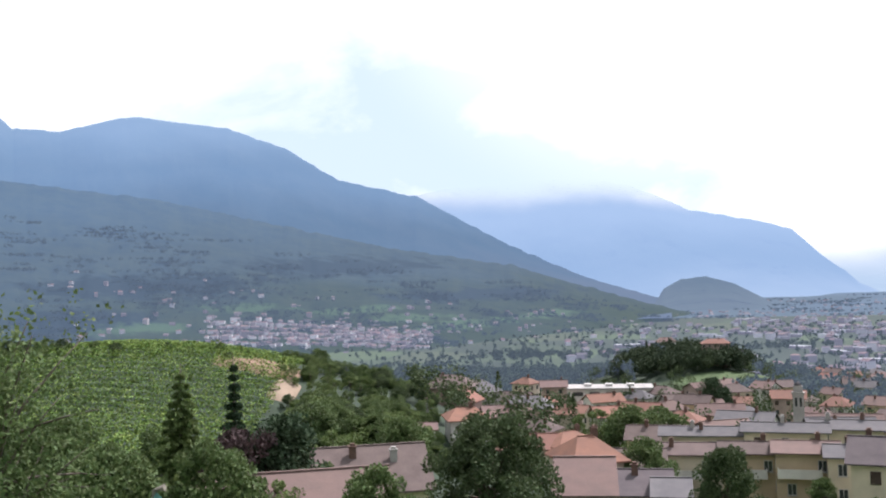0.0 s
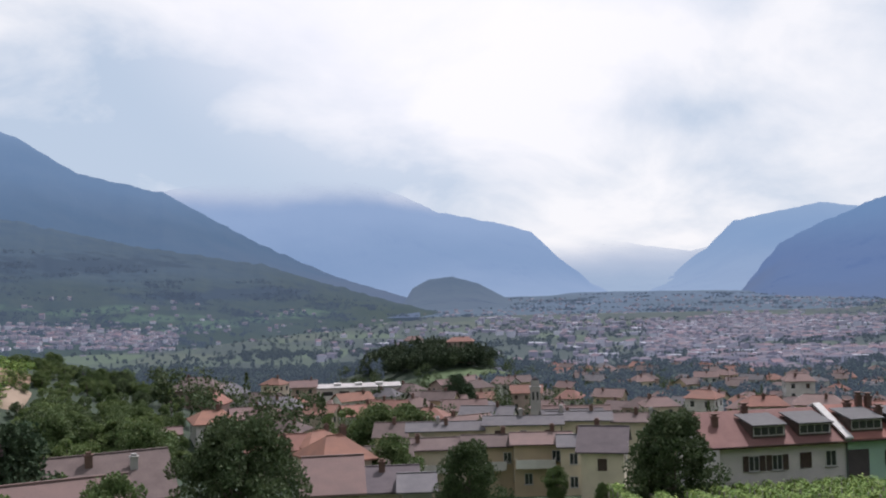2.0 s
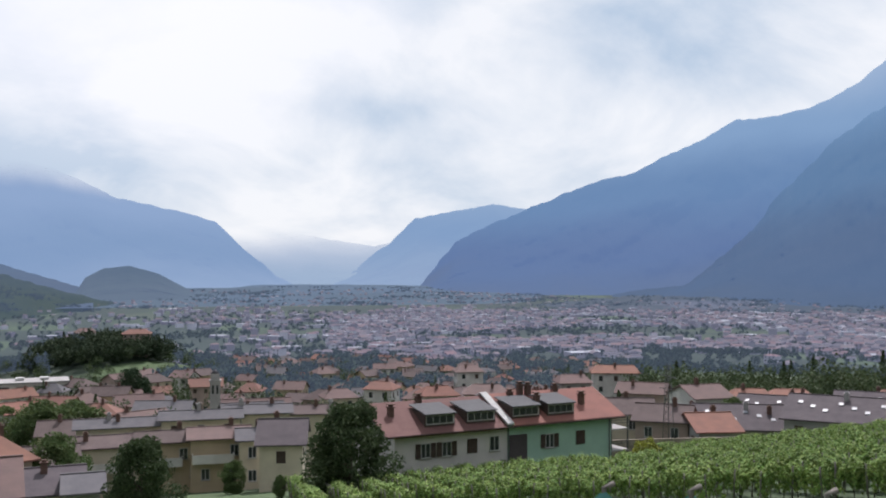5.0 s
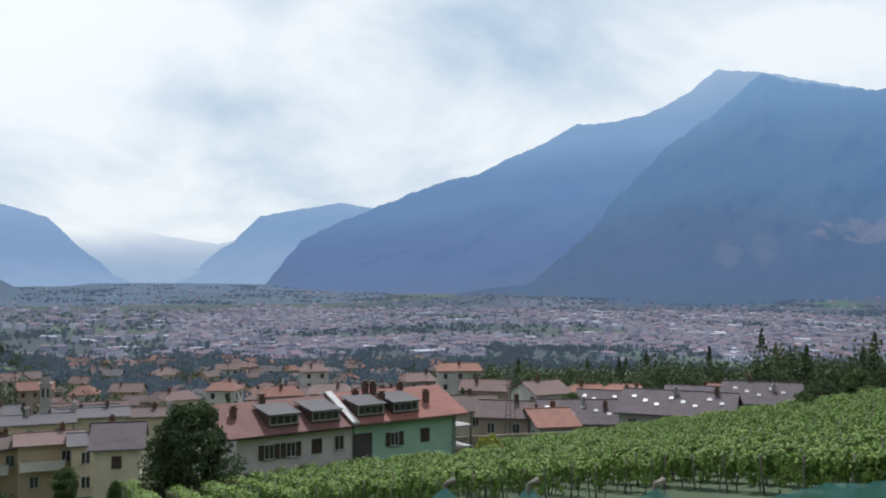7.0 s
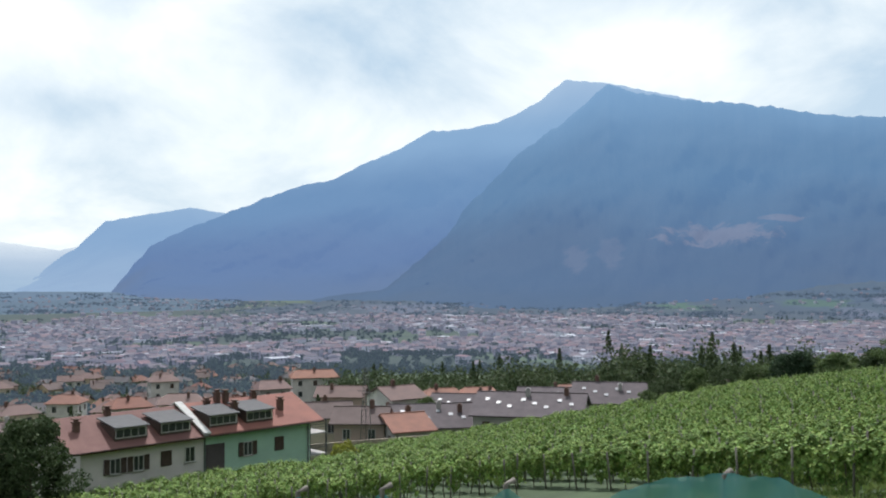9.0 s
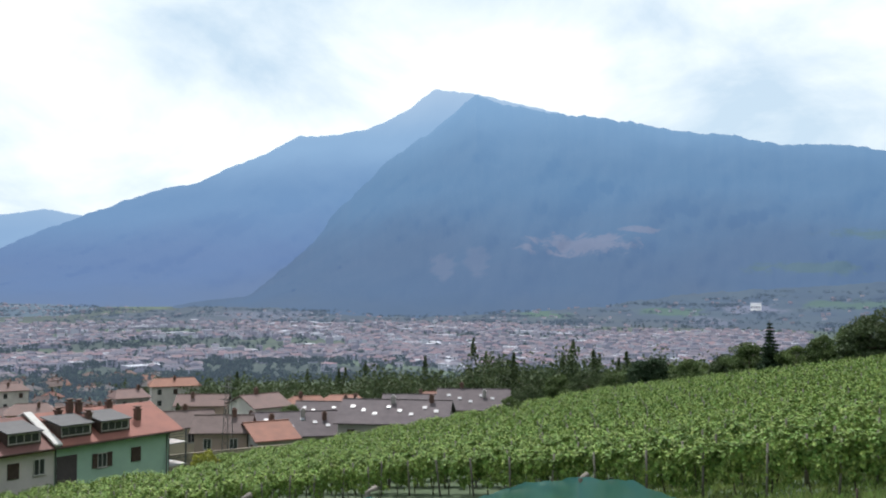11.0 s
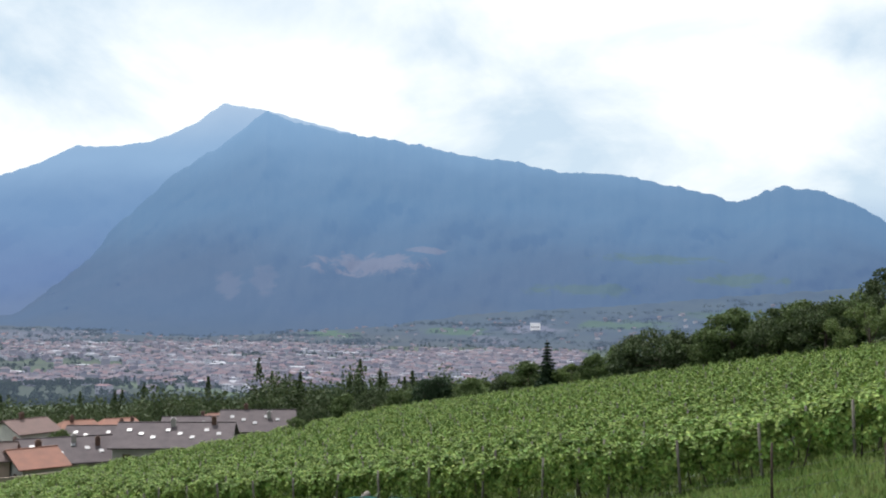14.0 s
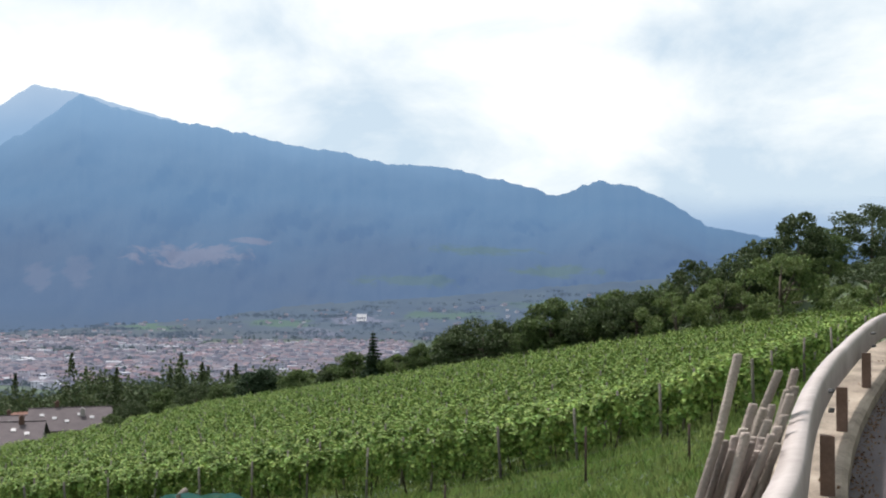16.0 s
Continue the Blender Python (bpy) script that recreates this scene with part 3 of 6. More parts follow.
def broadleaf(label, leaf, seed, wide=0.42, leaves=6400, size=0.036, low=0.05, group="", clumps=46):
    """A tree one metre tall, to be scaled: tapered trunk with limbs, and a crown of leaf clumps with gaps."""
    rng = np.random.default_rng(seed)
    tree = tagged(new("tree"), label, "tree", group)
    bm = bmesh.new()
    tube(bm, [(0, 0, -0.06), (0.01, 0, 0.15), (0.0, 0.01, 0.4), (0.01, 0, 0.7)], [0.035, 0.026, 0.02, 0.008], 7)
    cs = []
    for k in range(clumps):
        th, z = rng.uniform(0, 2 * math.pi), rng.uniform(low, 0.95)
        prof = math.sin(math.pi * min(max((z - low + 0.06) / (1.04 - low), 0.02), 0.98)) ** 0.6
        r = wide * prof * rng.uniform(0.35, 1.0) ** 0.6 * rng.uniform(0.75, 1.12)
        cs.append((r * math.cos(th), r * math.sin(th), z, rng.uniform(0.07, 0.15)))
    for k in range(9):
        c = cs[k * 4]
        z0 = min(0.2 + 0.05 * k, c[2])
        tube(bm, [(0, 0, z0), (c[0] * 0.5, c[1] * 0.5, z0 + (c[2] - z0) * 0.6), (c[0], c[1], c[2])], [0.012, 0.008, 0.003], 5)
    part("trunk", bm, BARK, tree)
    pts = []
    for c in cs:
        m = int(leaves / clumps)
        g = rng.normal(size=(m, 3)); g /= np.linalg.norm(g, axis=1)[:, None]
        g *= (rng.uniform(0.25, 1, m) ** 0.45)[:, None] * c[3] * np.array([1.15, 1.15, 0.85])
        pts.append(np.array(c[:3]) + g)
    crown = new("crown", leaf_mesh("crown", np.concatenate(pts), size, leaf, rng))
    crown.parent = tree
    return tree


def conifer(label, seed, wide=0.2, leaves=2400, leaf=None, group="", size=0.05):
    rng = np.random.default_rng(seed)
    tree = tagged(new("conifer"), label, "tree", group)
    bm = bmesh.new()
    tube(bm, [(0, 0, -0.05), (0, 0, 0.5), (0, 0, 0.98)], [0.022, 0.014, 0.002], 7)
    pts = []
    for k in range(19):
        z = 0.08 + 0.88 * k / 19
        r = wide * (1 - z) ** 1.1 * rng.uniform(0.75, 1.1) + 0.003
        for j in range(7):
            th = 2 * math.pi * j / 7 + rng.uniform(-0.4, 0.4)
            rr = r * rng.uniform(0.65, 1.1)
            tip = np.array([rr * math.cos(th), rr * math.sin(th), z - 0.18 * rr])
            if k % 2 == 0 and j % 2 == 0:
                tube(bm, [(0, 0, z), tuple(tip * np.array([0.9, 0.9, 1]))], [0.005, 0.002], 4)
            m = max(int(leaves / 133), 3)
            t = rng.uniform(0.08, 1, m)[:, None]
            pts.append(np.array([0, 0, z]) * (1 - t) + tip * t + rng.normal(size=(m, 3)) * np.array([0.015, 0.015, 0.010]) * (1.1 - z))
    part("trunk", bm, BARK, tree)
    crown = new("crown", leaf_mesh("crown", np.concatenate(pts), size, leaf or LEAF_CON, rng, 0.5))
    crown.parent = tree
    return tree


def stand(proto, x, y, height, spread=1.0, sink=0.02, label=""):
    """A copy of a tree, set on the ground and scaled to its height."""
    m = pose(x, y, ground_z(x, y) - sink * height, 0, 0, RNG.uniform(0, 360))
    ob = copy_thing(proto, m)
    ob.scale = (height * spread, height * spread, height)
    if label:
        ob["label"] = label
    return ob


def place_tree(proto, az, d, el_top, spread=1.0, label=""):
    x, y = polar(az, d)
    return stand(proto, x, y, max(EYE + d * math.tan(radians(el_top)) - ground_z(x, y), 1.2), spread, 0.0, label)


BROAD = [broadleaf("full green broadleaf tree in leaf", LEAF, 11), broadleaf("rounded light green broadleaf tree with dense crown", LEAF_LIGHT, 12, 0.5),
         broadleaf("dark green dense broadleaf tree", LEAF_DARK, 13, 0.46), broadleaf("dark green bushy tree on the slope", LEAF_DARK, 14, 0.6, low=0.05)]
BUSH = broadleaf("bright green bushy shrub on the slope", LEAF_LIGHT, 15, 0.75, low=0.0, clumps=34)
FIRS = [conifer("dark green fir tree with drooping branches", 21), conifer("narrow dark green conifer tree", 22, 0.13)]
PURPLE = broadleaf("purple-leaved plum tree in the garden", LEAF_RED, 31, 0.5, low=0.02, leaves=5200, size=0.035)
BIG = broadleaf("large dark green walnut tree with dense round crown", LEAF_DARK, 41, 0.66, leaves=30000, size=0.026, low=0.02, clumps=120)
BIG2 = broadleaf("large green tree with dense crown beside the houses", LEAF_DARK, 42, 0.44, leaves=22000, size=0.028, low=0.0, clumps=100)
LARCH = conifer("tall green cedar with layered branches", 43, 0.36, leaves=26000, leaf=LEAF_LIGHT, size=0.026)
THIN = conifer("slender dark spruce with pointed top", 44, 0.2, leaves=20000, size=0.024)
COLUMN = broadleaf("dark green columnar cypress tree", LEAF_CON, 45, 0.24, leaves=9000, size=0.03, low=0.0, clumps=60)
MIDB = broadleaf("green broadleaf tree in the gardens", LEAF, 46, 0.45, leaves=12000, size=0.034, low=0.05, clumps=80)
PROTOS = [*BROAD, BUSH, *FIRS, PURPLE, BIG, BIG2, LARCH, THIN, COLUMN, MIDB]

# trees round the lower gardens
for proto, az, d, el, sp in (
        (BIG, 2.6, 58, -7.75, 1.0), (BIG2, 15.6, 66, -9.5, 0.95), (BIG2, 27.2, 80, -7.9, 1.15), (LARCH, -15.0, 62, -3.8, 1.1), (THIN, -12.1, 60, -3.4, 1.0),
        (PURPLE, -11.3, 56, -7.8, 1.0), (COLUMN, -9.5, 57, -7.3, 1.25), (MIDB, -18.6, 48, -8.2, 1.0), (MIDB, -13.4, 46, -8.4, 1.0), (MIDB, -21.5, 60, -6.6, 1.1),
        (MIDB, -4.3, 47, -10.3, 1.0), (MIDB, -7.1, 66, -10.0, 0.9), (BUSH, -10.2, 52, -10.8, 1.0), (MIDB, 11.2, 100, -9.0, 0.9), (MIDB, 10.5, 170, -7.2, 1.1), (MIDB, 12.2, 165, -7.3, 1.1),
        (BROAD[1], 8.6, 175, -7.3, 1.0), (COLUMN, 15.0, 260, -5.7, 0.9), (COLUMN, 15.6, 262, -6.2, 0.9), (MIDB, 20.6, 110, -10.9, 0.9), (MIDB, 23.2, 95, -11.8, 0.8), 
        (MIDB, 48.9, 150, -7.4, 0.9), (MIDB, 61.6, 112, -6.9, 1.0), (BUSH, 60.2, 104, -7.9, 0.8), (MIDB, -2.8, 108, -7.6, 0.9), (BUSH, -6.5, 112, -8.2, 1.0)):
    place_tree(proto, az, d, el, sp * (0.85 if d < 100 else 1.0))

# bushes and trees along the far edge of the vines and on the spur
for proto, az, d, el, sp in (
        (BROAD[3], 62.5, 108, -6.2, 1.1), (MIDB, 64.3, 104, -5.6, 1.0), (BROAD[3], 66.0, 98, -5.3, 1.0), (BROAD[0], 67.5, 96, -5.4, 1.2), (COLUMN, 69.0, 90, -4.75, 1.5), (COLUMN, 69.8, 90, -4.6, 1.4),
        (MIDB, 71.6, 84, -4.6, 1.0), (BROAD[2], 73.5, 80, -4.2, 1.0), (MIDB, 74.8, 78, -3.6, 1.2), (THIN, 75.9, 76, -2.2, 1.5), (BROAD[1], 77.3, 76, -3.6, 1.0), (MIDB, 78.6, 76, -3.1, 0.9), (BROAD[0], 79.8, 74, -2.6, 0.9),
        (BROAD[2], 81.0, 72, -1.9, 1.2), (BROAD[3], 82.3, 70, -1.5, 1.2), (BROAD[2], 83.6, 70, -1.9, 1.2), (MIDB, 84.8, 68, -1.6, 1.0), (MIDB, 86.2, 68, -0.4, 1.1), (BROAD[0], 87.4, 68, -0.5, 1.0),
        (BROAD[2], 88.6, 66, -0.3, 1.1), (MIDB, 89.8, 66, 0.1, 1.1), (BROAD[3], 91.0, 64, 0.2, 1.1), (BROAD[0], 92.2, 64, 0.6, 1.1), (BROAD[2], 94.2, 70, 1.9, 0.9), (BUSH, 93.2, 60, 0.0, 1.0), (BUSH, 95.6, 60, 0.8, 1.0),
        (BROAD[3], 96.8, 64, 2.4, 1.0), (BROAD[2], 97.9, 66, 3.1, 1.0), (BROAD[2], 99.7, 72, 4.5, 0.8), (BUSH, 98.8, 58, 2.2, 1.1), (BROAD[0], 101.3, 62, 3.6, 1.2), (BROAD[3], 103.4, 64, 4.9, 1.2), (BUSH, 101.0, 50, 2.0, 1.2),
        (BROAD[2], 104.5, 52, 4.3, 1.0), (BROAD[3], 103.2, 44, 2.0, 1.2), (BUSH, 102.2, 38, 0.6, 1.2), (BROAD[3], 104.8, 34, 2.2, 1.2), (BROAD[2], 107.0, 50, 5.0, 1.3), (BUSH, 103.9, 27, 0.6, 1.1)):
    place_tree(proto, az, d * (1.55 if az < 100.5 else 2.2), el, sp)
for k in range(110):
    az = RNG.uniform(63, 100)
    d = (152 - (az - 63) * 1.36) * RNG.uniform(0.99, 1.2)
    x, y = polar(az, d)
    stand((*BROAD, BUSH)[k % 5], x, y, RNG.uniform(3.0, 5.2), 1.2)

# the green hill: bushy wood on its flank and crest
FLANK_AZ, FLANK_EL = (-9.2, -8.4, -7.6, -6.6, -5.5, -4.4, -3.0, -1.6, -0.6), (-4.6, -3.7, -3.2, -3.6, -4.0, -4.2, -4.3, -4.9, -6.0)
for k in range(130):
    az, f = RNG.uniform(-9.2, -0.5), RNG.uniform(0, 1)
    d = 215 - 75 * f
    el = float(np.interp(az, FLANK_AZ, FLANK_EL)) - 3.2 * f - RNG.uniform(0, 0.35)
    x, y = polar(az, d)
    stand((BROAD[0], BROAD[1], BUSH, BROAD[0], BROAD[2], MIDB)[k % 6], x, y, min(max(EYE + d * math.tan(radians(el)) - ground_z(x, y), 2.5), 10.0), 1.15)
for k in range(42):
    x, y = RNG.uniform(-140, -48), RNG.uniform(206, 270)
    stand((*BROAD, BUSH)[k % 5], x, y, RNG.uniform(2.5, 4.5), 1.1)
for k in range(14):
    x, y = RNG.uniform(-75, -28), RNG.uniform(84, 112)
    stand((*BROAD, BUSH)[k % 5], x, y, RNG.uniform(4, 7), 1.0)
def wood(name, label, spots, leaf, size=0.9, per=260, category="wood"):
    """Trees too many to count, joined: spots of x, y, height, pointed or not."""
    rng = np.random.default_rng(len(spots))
    pts = []
    for x, y, h, fir in spots:
        z0 = ground_z(x, y)
        if fir:
            t = rng.uniform(0, 1, per) ** 1.2
            r = 0.27 * h * (1 - t) * rng.uniform(0.3, 1.05, per)
            th = rng.uniform(0, 2 * math.pi, per)
            pts.append(np.stack([x + r * np.cos(th), y + r * np.sin(th), z0 + h * (0.05 + 0.95 * t)], 1))
        else:
            c = rng.normal(size=(14, 3)); c /= np.linalg.norm(c, axis=1)[:, None]
            c *= np.array([0.34, 0.34, 0.30]) * h * rng.uniform(0.5, 1.0, (14, 1))
            g = rng.normal(size=(per, 3)); g /= np.linalg.norm(g, axis=1)[:, None]
            pts.append(np.array([x, y, z0 + 0.56 * h]) + c[rng.integers(0, 14, per)] + g * h * rng.uniform(0.08, 0.17, (per, 1)))
    ob = new(name, leaf_mesh(name, np.concatenate(pts), size, leaf, rng))
    return tagged(ob, label, category, kind="stuff")


kx, ky = polar(13.4, 615)
spots = []
for k in range(300):
    a, r = RNG.uniform(0, 2 * math.pi), RNG.uniform(0, 1) ** 0.5
    spots.append((kx + 43 * r * math.cos(a), ky + 50 * r * math.sin(a), RNG.uniform(9, 15), k % 6 == 0))
wood("knoll_wood", "dark mixed wood covering the round knoll", spots, LEAF_KNOLL, 1.0)
spots = []
for k in range(420):
    az = RNG.uniform(43.5, 84)
    d = RNG.uniform(235, 345) - (az - 41) * 0.9
    fir = k % 12 == 0
    spots.append((*polar(az, d), RNG.uniform(14, 19) if fir else RNG.uniform(11, 18), fir))
wood("wood_belt", "belt of mixed green trees and firs below the vines", spots, LEAF_DARK, 0.72, 430)
spots = []
for k in range(1100):
    az, d = RNG.uniform(-2, 44), 150 + 560 * RNG.uniform(0, 1) ** 0.8
    spots.append((*polar(az, d), RNG.uniform(6, 11.5), k % 9 == 0))
wood("garden_trees", "green garden trees among the village houses", spots, LEAF_DARK, 0.6, 230)
spots = []
for k in range(11000):
    az, d = RNG.uniform(-16, 84), 640 * 3.3 ** RNG.uniform(0, 1)
    if k % 3 == 1:
        az, d = 24 + 1.2 * az * 0.3 + 0.02 * (d - 600) * math.sin(d * 0.013), d * (1 + 0.05 * math.sin(az))
    x, y = polar(az, d)
    if noise.fractal((az * 0.16, d * 0.007, 9), 0.9, 2.1, 4) < 0.02 and k % 5:
        continue
    spots.append((x, y, RNG.uniform(4.5, 8.5), k % 15 == 0))
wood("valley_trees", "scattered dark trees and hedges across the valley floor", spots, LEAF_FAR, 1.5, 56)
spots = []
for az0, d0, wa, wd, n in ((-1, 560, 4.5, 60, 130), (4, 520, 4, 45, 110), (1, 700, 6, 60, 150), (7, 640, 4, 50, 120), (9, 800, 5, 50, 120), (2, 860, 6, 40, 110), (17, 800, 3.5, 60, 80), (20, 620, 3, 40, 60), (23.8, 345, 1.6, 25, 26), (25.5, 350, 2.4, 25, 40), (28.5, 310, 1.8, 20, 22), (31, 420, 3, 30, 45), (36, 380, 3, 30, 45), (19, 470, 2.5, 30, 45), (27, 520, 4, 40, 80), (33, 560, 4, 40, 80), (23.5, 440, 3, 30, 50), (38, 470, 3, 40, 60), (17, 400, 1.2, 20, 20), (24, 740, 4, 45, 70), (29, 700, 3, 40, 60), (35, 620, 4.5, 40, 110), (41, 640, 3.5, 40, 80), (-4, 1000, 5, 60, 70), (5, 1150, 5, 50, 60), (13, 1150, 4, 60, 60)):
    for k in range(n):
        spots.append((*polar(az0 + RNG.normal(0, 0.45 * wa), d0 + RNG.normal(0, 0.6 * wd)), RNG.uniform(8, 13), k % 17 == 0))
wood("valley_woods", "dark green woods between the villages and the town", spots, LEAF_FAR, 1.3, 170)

for k in range(26):
    az = -25 + 0.55 * k
    place_tree((*BROAD, BUSH)[k % 5], az, 190 + RNG.uniform(-5, 10), -2.0 - (az + 25) * 0.075 - RNG.uniform(0, 0.5), 1.1)

# the near tree at the left: loose twigs against the view
near_tree = tagged(new("fruit_tree"), "loose-branched green fruit tree growing below the road", "tree")
nr = np.random.default_rng(61)
bm = bmesh.new()
tx, ty = polar(-24.8, 13.0)
tz = -4.0
near_tree.matrix_world = pose(tx, ty, tz)
tube(bm, [(0, 0, -1.6), (0.05, 0, 1.5), (0, 0.1, 4.4)], [0.16, 0.11, 0.04], 9)
lp = []
for k in range(56):
    th, el_ = nr.uniform(0, 2 * math.pi), nr.uniform(0.05, 1.25)
    L = nr.uniform(1.0, 2.35) * (1.12 if k % 9 == 0 else 0.9)
    p0 = np.array([0, 0.05, nr.uniform(1.0, 4.3)])
    dv = np.array([math.cos(th) * math.cos(el_), math.sin(th) * math.cos(el_), math.sin(el_)])
    ends = [p0 + dv * L * t + np.array([0, 0, -0.28 * (t * L) ** 2 * 0.35 * math.cos(el_)]) for t in (0, 0.35, 0.7, 1)]
    tube(bm, ends, [0.035, 0.022, 0.013, 0.005], 5)
    for j in range(22):
        t = nr.uniform(0.2, 1.02)
        i = min(int(t * 3), 2)
        base = ends[i] + (ends[i + 1] - ends[i]) * (t * 3 - i)
        off = nr.normal(size=3) * 0.2
        lp.extend(base + off + nr.normal(size=(10, 3)) * 0.09)
part("trunk", bm, BARK, near_tree)
crown = new("crown", leaf_mesh("crown", np.array(lp), 0.06, LEAF, nr))
crown.parent = near_tree

# ------------------------------------------------------------------ the vineyard
POST_MAT = surface("weathered_wood", (0.15, 0.135, 0.12), (0.23, 0.21, 0.185), scale=5, fine=60, bump=0.4, vary=0.2)
TWIG = surface("vine_wood", (0.06, 0.05, 0.04), (0.11, 0.09, 0.07), scale=6, fine=50, bump=0.4)
DU = -0.020 * U.x - 0.182 * U.y
DN = -0.020 * N.x - 0.182 * N.y


def vine_row(length, seed, per_m=480, start=-4.6):
    rng = np.random.default_rng(seed)
    row = tagged(new("vine_row"), "row of leafy green grapevines on wooden posts", "vine row", "rows of the vineyard")
    # hanging leaves on both sides, and shoots that stand up in tufts along the top
    clumps, each = int(length * 9), max(int(per_m * 0.5 / 9), 1)
    n = clumps * each
    s = np.repeat(rng.uniform(0, length, clumps), each) + rng.normal(0, 0.11, n)
    side = np.repeat(rng.choice([-1.0, 1.0], clumps), each)
    h = np.repeat(rng.uniform(0.62, 1.68, clumps), each) + rng.normal(0, 0.12, n)
    w = side * (0.20 + 0.16 * np.sin((h - 0.4) * 2.4) + 0.07 * np.sin(s * 2.1 + seed) + np.repeat(rng.normal(0, 0.09, clumps), each) + rng.normal(0, 0.05, n))
    face = np.stack([N.x * side, N.y * side, np.full(n, 0.08)], 1)
    tufts = int(length * 6.5)
    ts, tw, th = rng.uniform(0, length, tufts), rng.normal(0, 0.27, tufts), rng.uniform(1.55, 1.98, tufts) + 0.1 * np.sin(np.arange(tufts))
    m = int(length * per_m * 0.5 / tufts)
    q = rng.normal(size=(tufts, m, 3)) * np.array([0.10, 0.10, 0.13])
    s = np.concatenate([s, (ts[:, None] + q[:, :, 0]).ravel()])
    w = np.concatenate([w, (tw[:, None] + q[:, :, 1]).ravel()])
    h = np.concatenate([h, (th[:, None] + q[:, :, 2] - 0.12).ravel()])
    up = q.reshape(-1, 3) * 3.5 + np.array([0, 0, 0.75])
    face = np.concatenate([face, np.stack([U.x * up[:, 0] + N.x * up[:, 1], U.y * up[:, 0] + N.y * up[:, 1], up[:, 2]], 1)])
    rise = lambda a: bank(start + a) - bank(start)
    pts = np.stack([U.x * s + N.x * w, U.y * s + N.y * w, DU * s + DN * w + h + rise(s)], 1)
    can = new("canopy", leaf_mesh("canopy", pts, 0.15, LEAF_VINE, rng, 0.0, face))
    can.parent = row
    can["label"] = "dense green vine leaves"
    bm = bmesh.new()
    for k in range(int(length / 1.6)):
        a = k * 1.6 + rng.uniform(-0.15, 0.15)
        b = a + rng.uniform(-0.35, 0.35)
        tube(bm, [(U.x * a, U.y * a, DU * a + rise(a) - 0.05), (U.x * (a + b) / 2, U.y * (a + b) / 2, DU * a + rise(a) + 0.5), (U.x * b, U.y * b, DU * b + rise(b) + 1.15)], [0.035, 0.025, 0.018], 5)
    stems = part("vine_trunk", bm, TWIG, row, "dark twisted vine stems")
    stems["kind"] = "stuff"
    bm = bmesh.new()
    tube(bm, [(0, 0, -0.3), (0, 0, 1.0), (0.0, 0.0, 1.92)], [0.05, 0.048, 0.045], 7)
    first = part("post", bm, POST_MAT, row)
    for k in range(int(length / 2.8)):
        o = first if k == 0 else new("post", first.data)
        o.parent = row
        a = 0.3 + 2.8 * k
        o.matrix_basis = pose(U.x * a - 0.42 * N.x, U.y * a - 0.42 * N.y, DU * a - 0.42 * DN + rise(a), rng.uniform(-4, 4), rng.uniform(-9, 3))
    return row


LEFT = 31
PROTO_ROWS = [vine_row(72, 71, 900), vine_row(76, 72, 900), vine_row(88, 74, 330), vine_row(92, 76, 330), vine_row(40, 73, 420, LEFT), vine_row(42, 77, 420, LEFT)]
O = Vector((32.5, 0.0, 0))


def plant(proto, p, start):
    copy_thing(proto, pose(p.x, p.y, SLOPE_Z - 0.020 * p.x - 0.182 * p.y + float(bank(start))))


for k in range(26):
    plant(PROTO_ROWS[k % 2 + (2 if k > 3 else 0)], O + N * (2.4 * k) + U * (-4.6 - 0.4 * max(k - 8, 0) + RNG.uniform(-0.3, 0.3)), -4.6 - 0.4 * max(k - 8, 0))
for k in range(1, 12):
    plant(PROTO_ROWS[4 + k % 2], O - N * (2.4 * k) + U * (LEFT + 1.2 * k + RNG.uniform(-0.8, 0.8)), LEFT)
# the terraced vines on the hill, along the contour
rt = np.random.default_rng(75)


def terrace(y0):
    n = 2600
    x = rt.uniform(-88, -28, n)
    off = rt.normal(0, 0.24, n)
    up = rt.uniform(0.35, 1.55, n)
    pts = [(a, y0 + 0.20 * (a + 58) + b, ground_z(a, y0 + 0.20 * (a + 58) + b) + c) for a, b, c in zip(x, off, up)]
    face = np.stack([0 * x, np.where(off < 0, -0.6, 0.6), up - 0.4], 1)
    return tagged(new("terrace_vine_row", leaf_mesh("terrace_vine_row", np.array(pts), 0.30, LEAF_VINE, rt, 0.0, face)), "terraced row of green vines on the green hill", "vine row", "terraces of the hill", kind="stuff")


for k in range(26):
    terrace(113 + 3.4 * k)
for t in PROTO_ROWS:
    for o in (*t.children_recursive, t):
        bpy.data.objects.remove(o)

# ------------------------------------------------------------------ houses
def tiles(name, base, other, rough=0.8):
    return surface(name, base, other, rough=rough, scale=0.8, fine=7, amount=0.5, bump=0.5, vary=0.12)


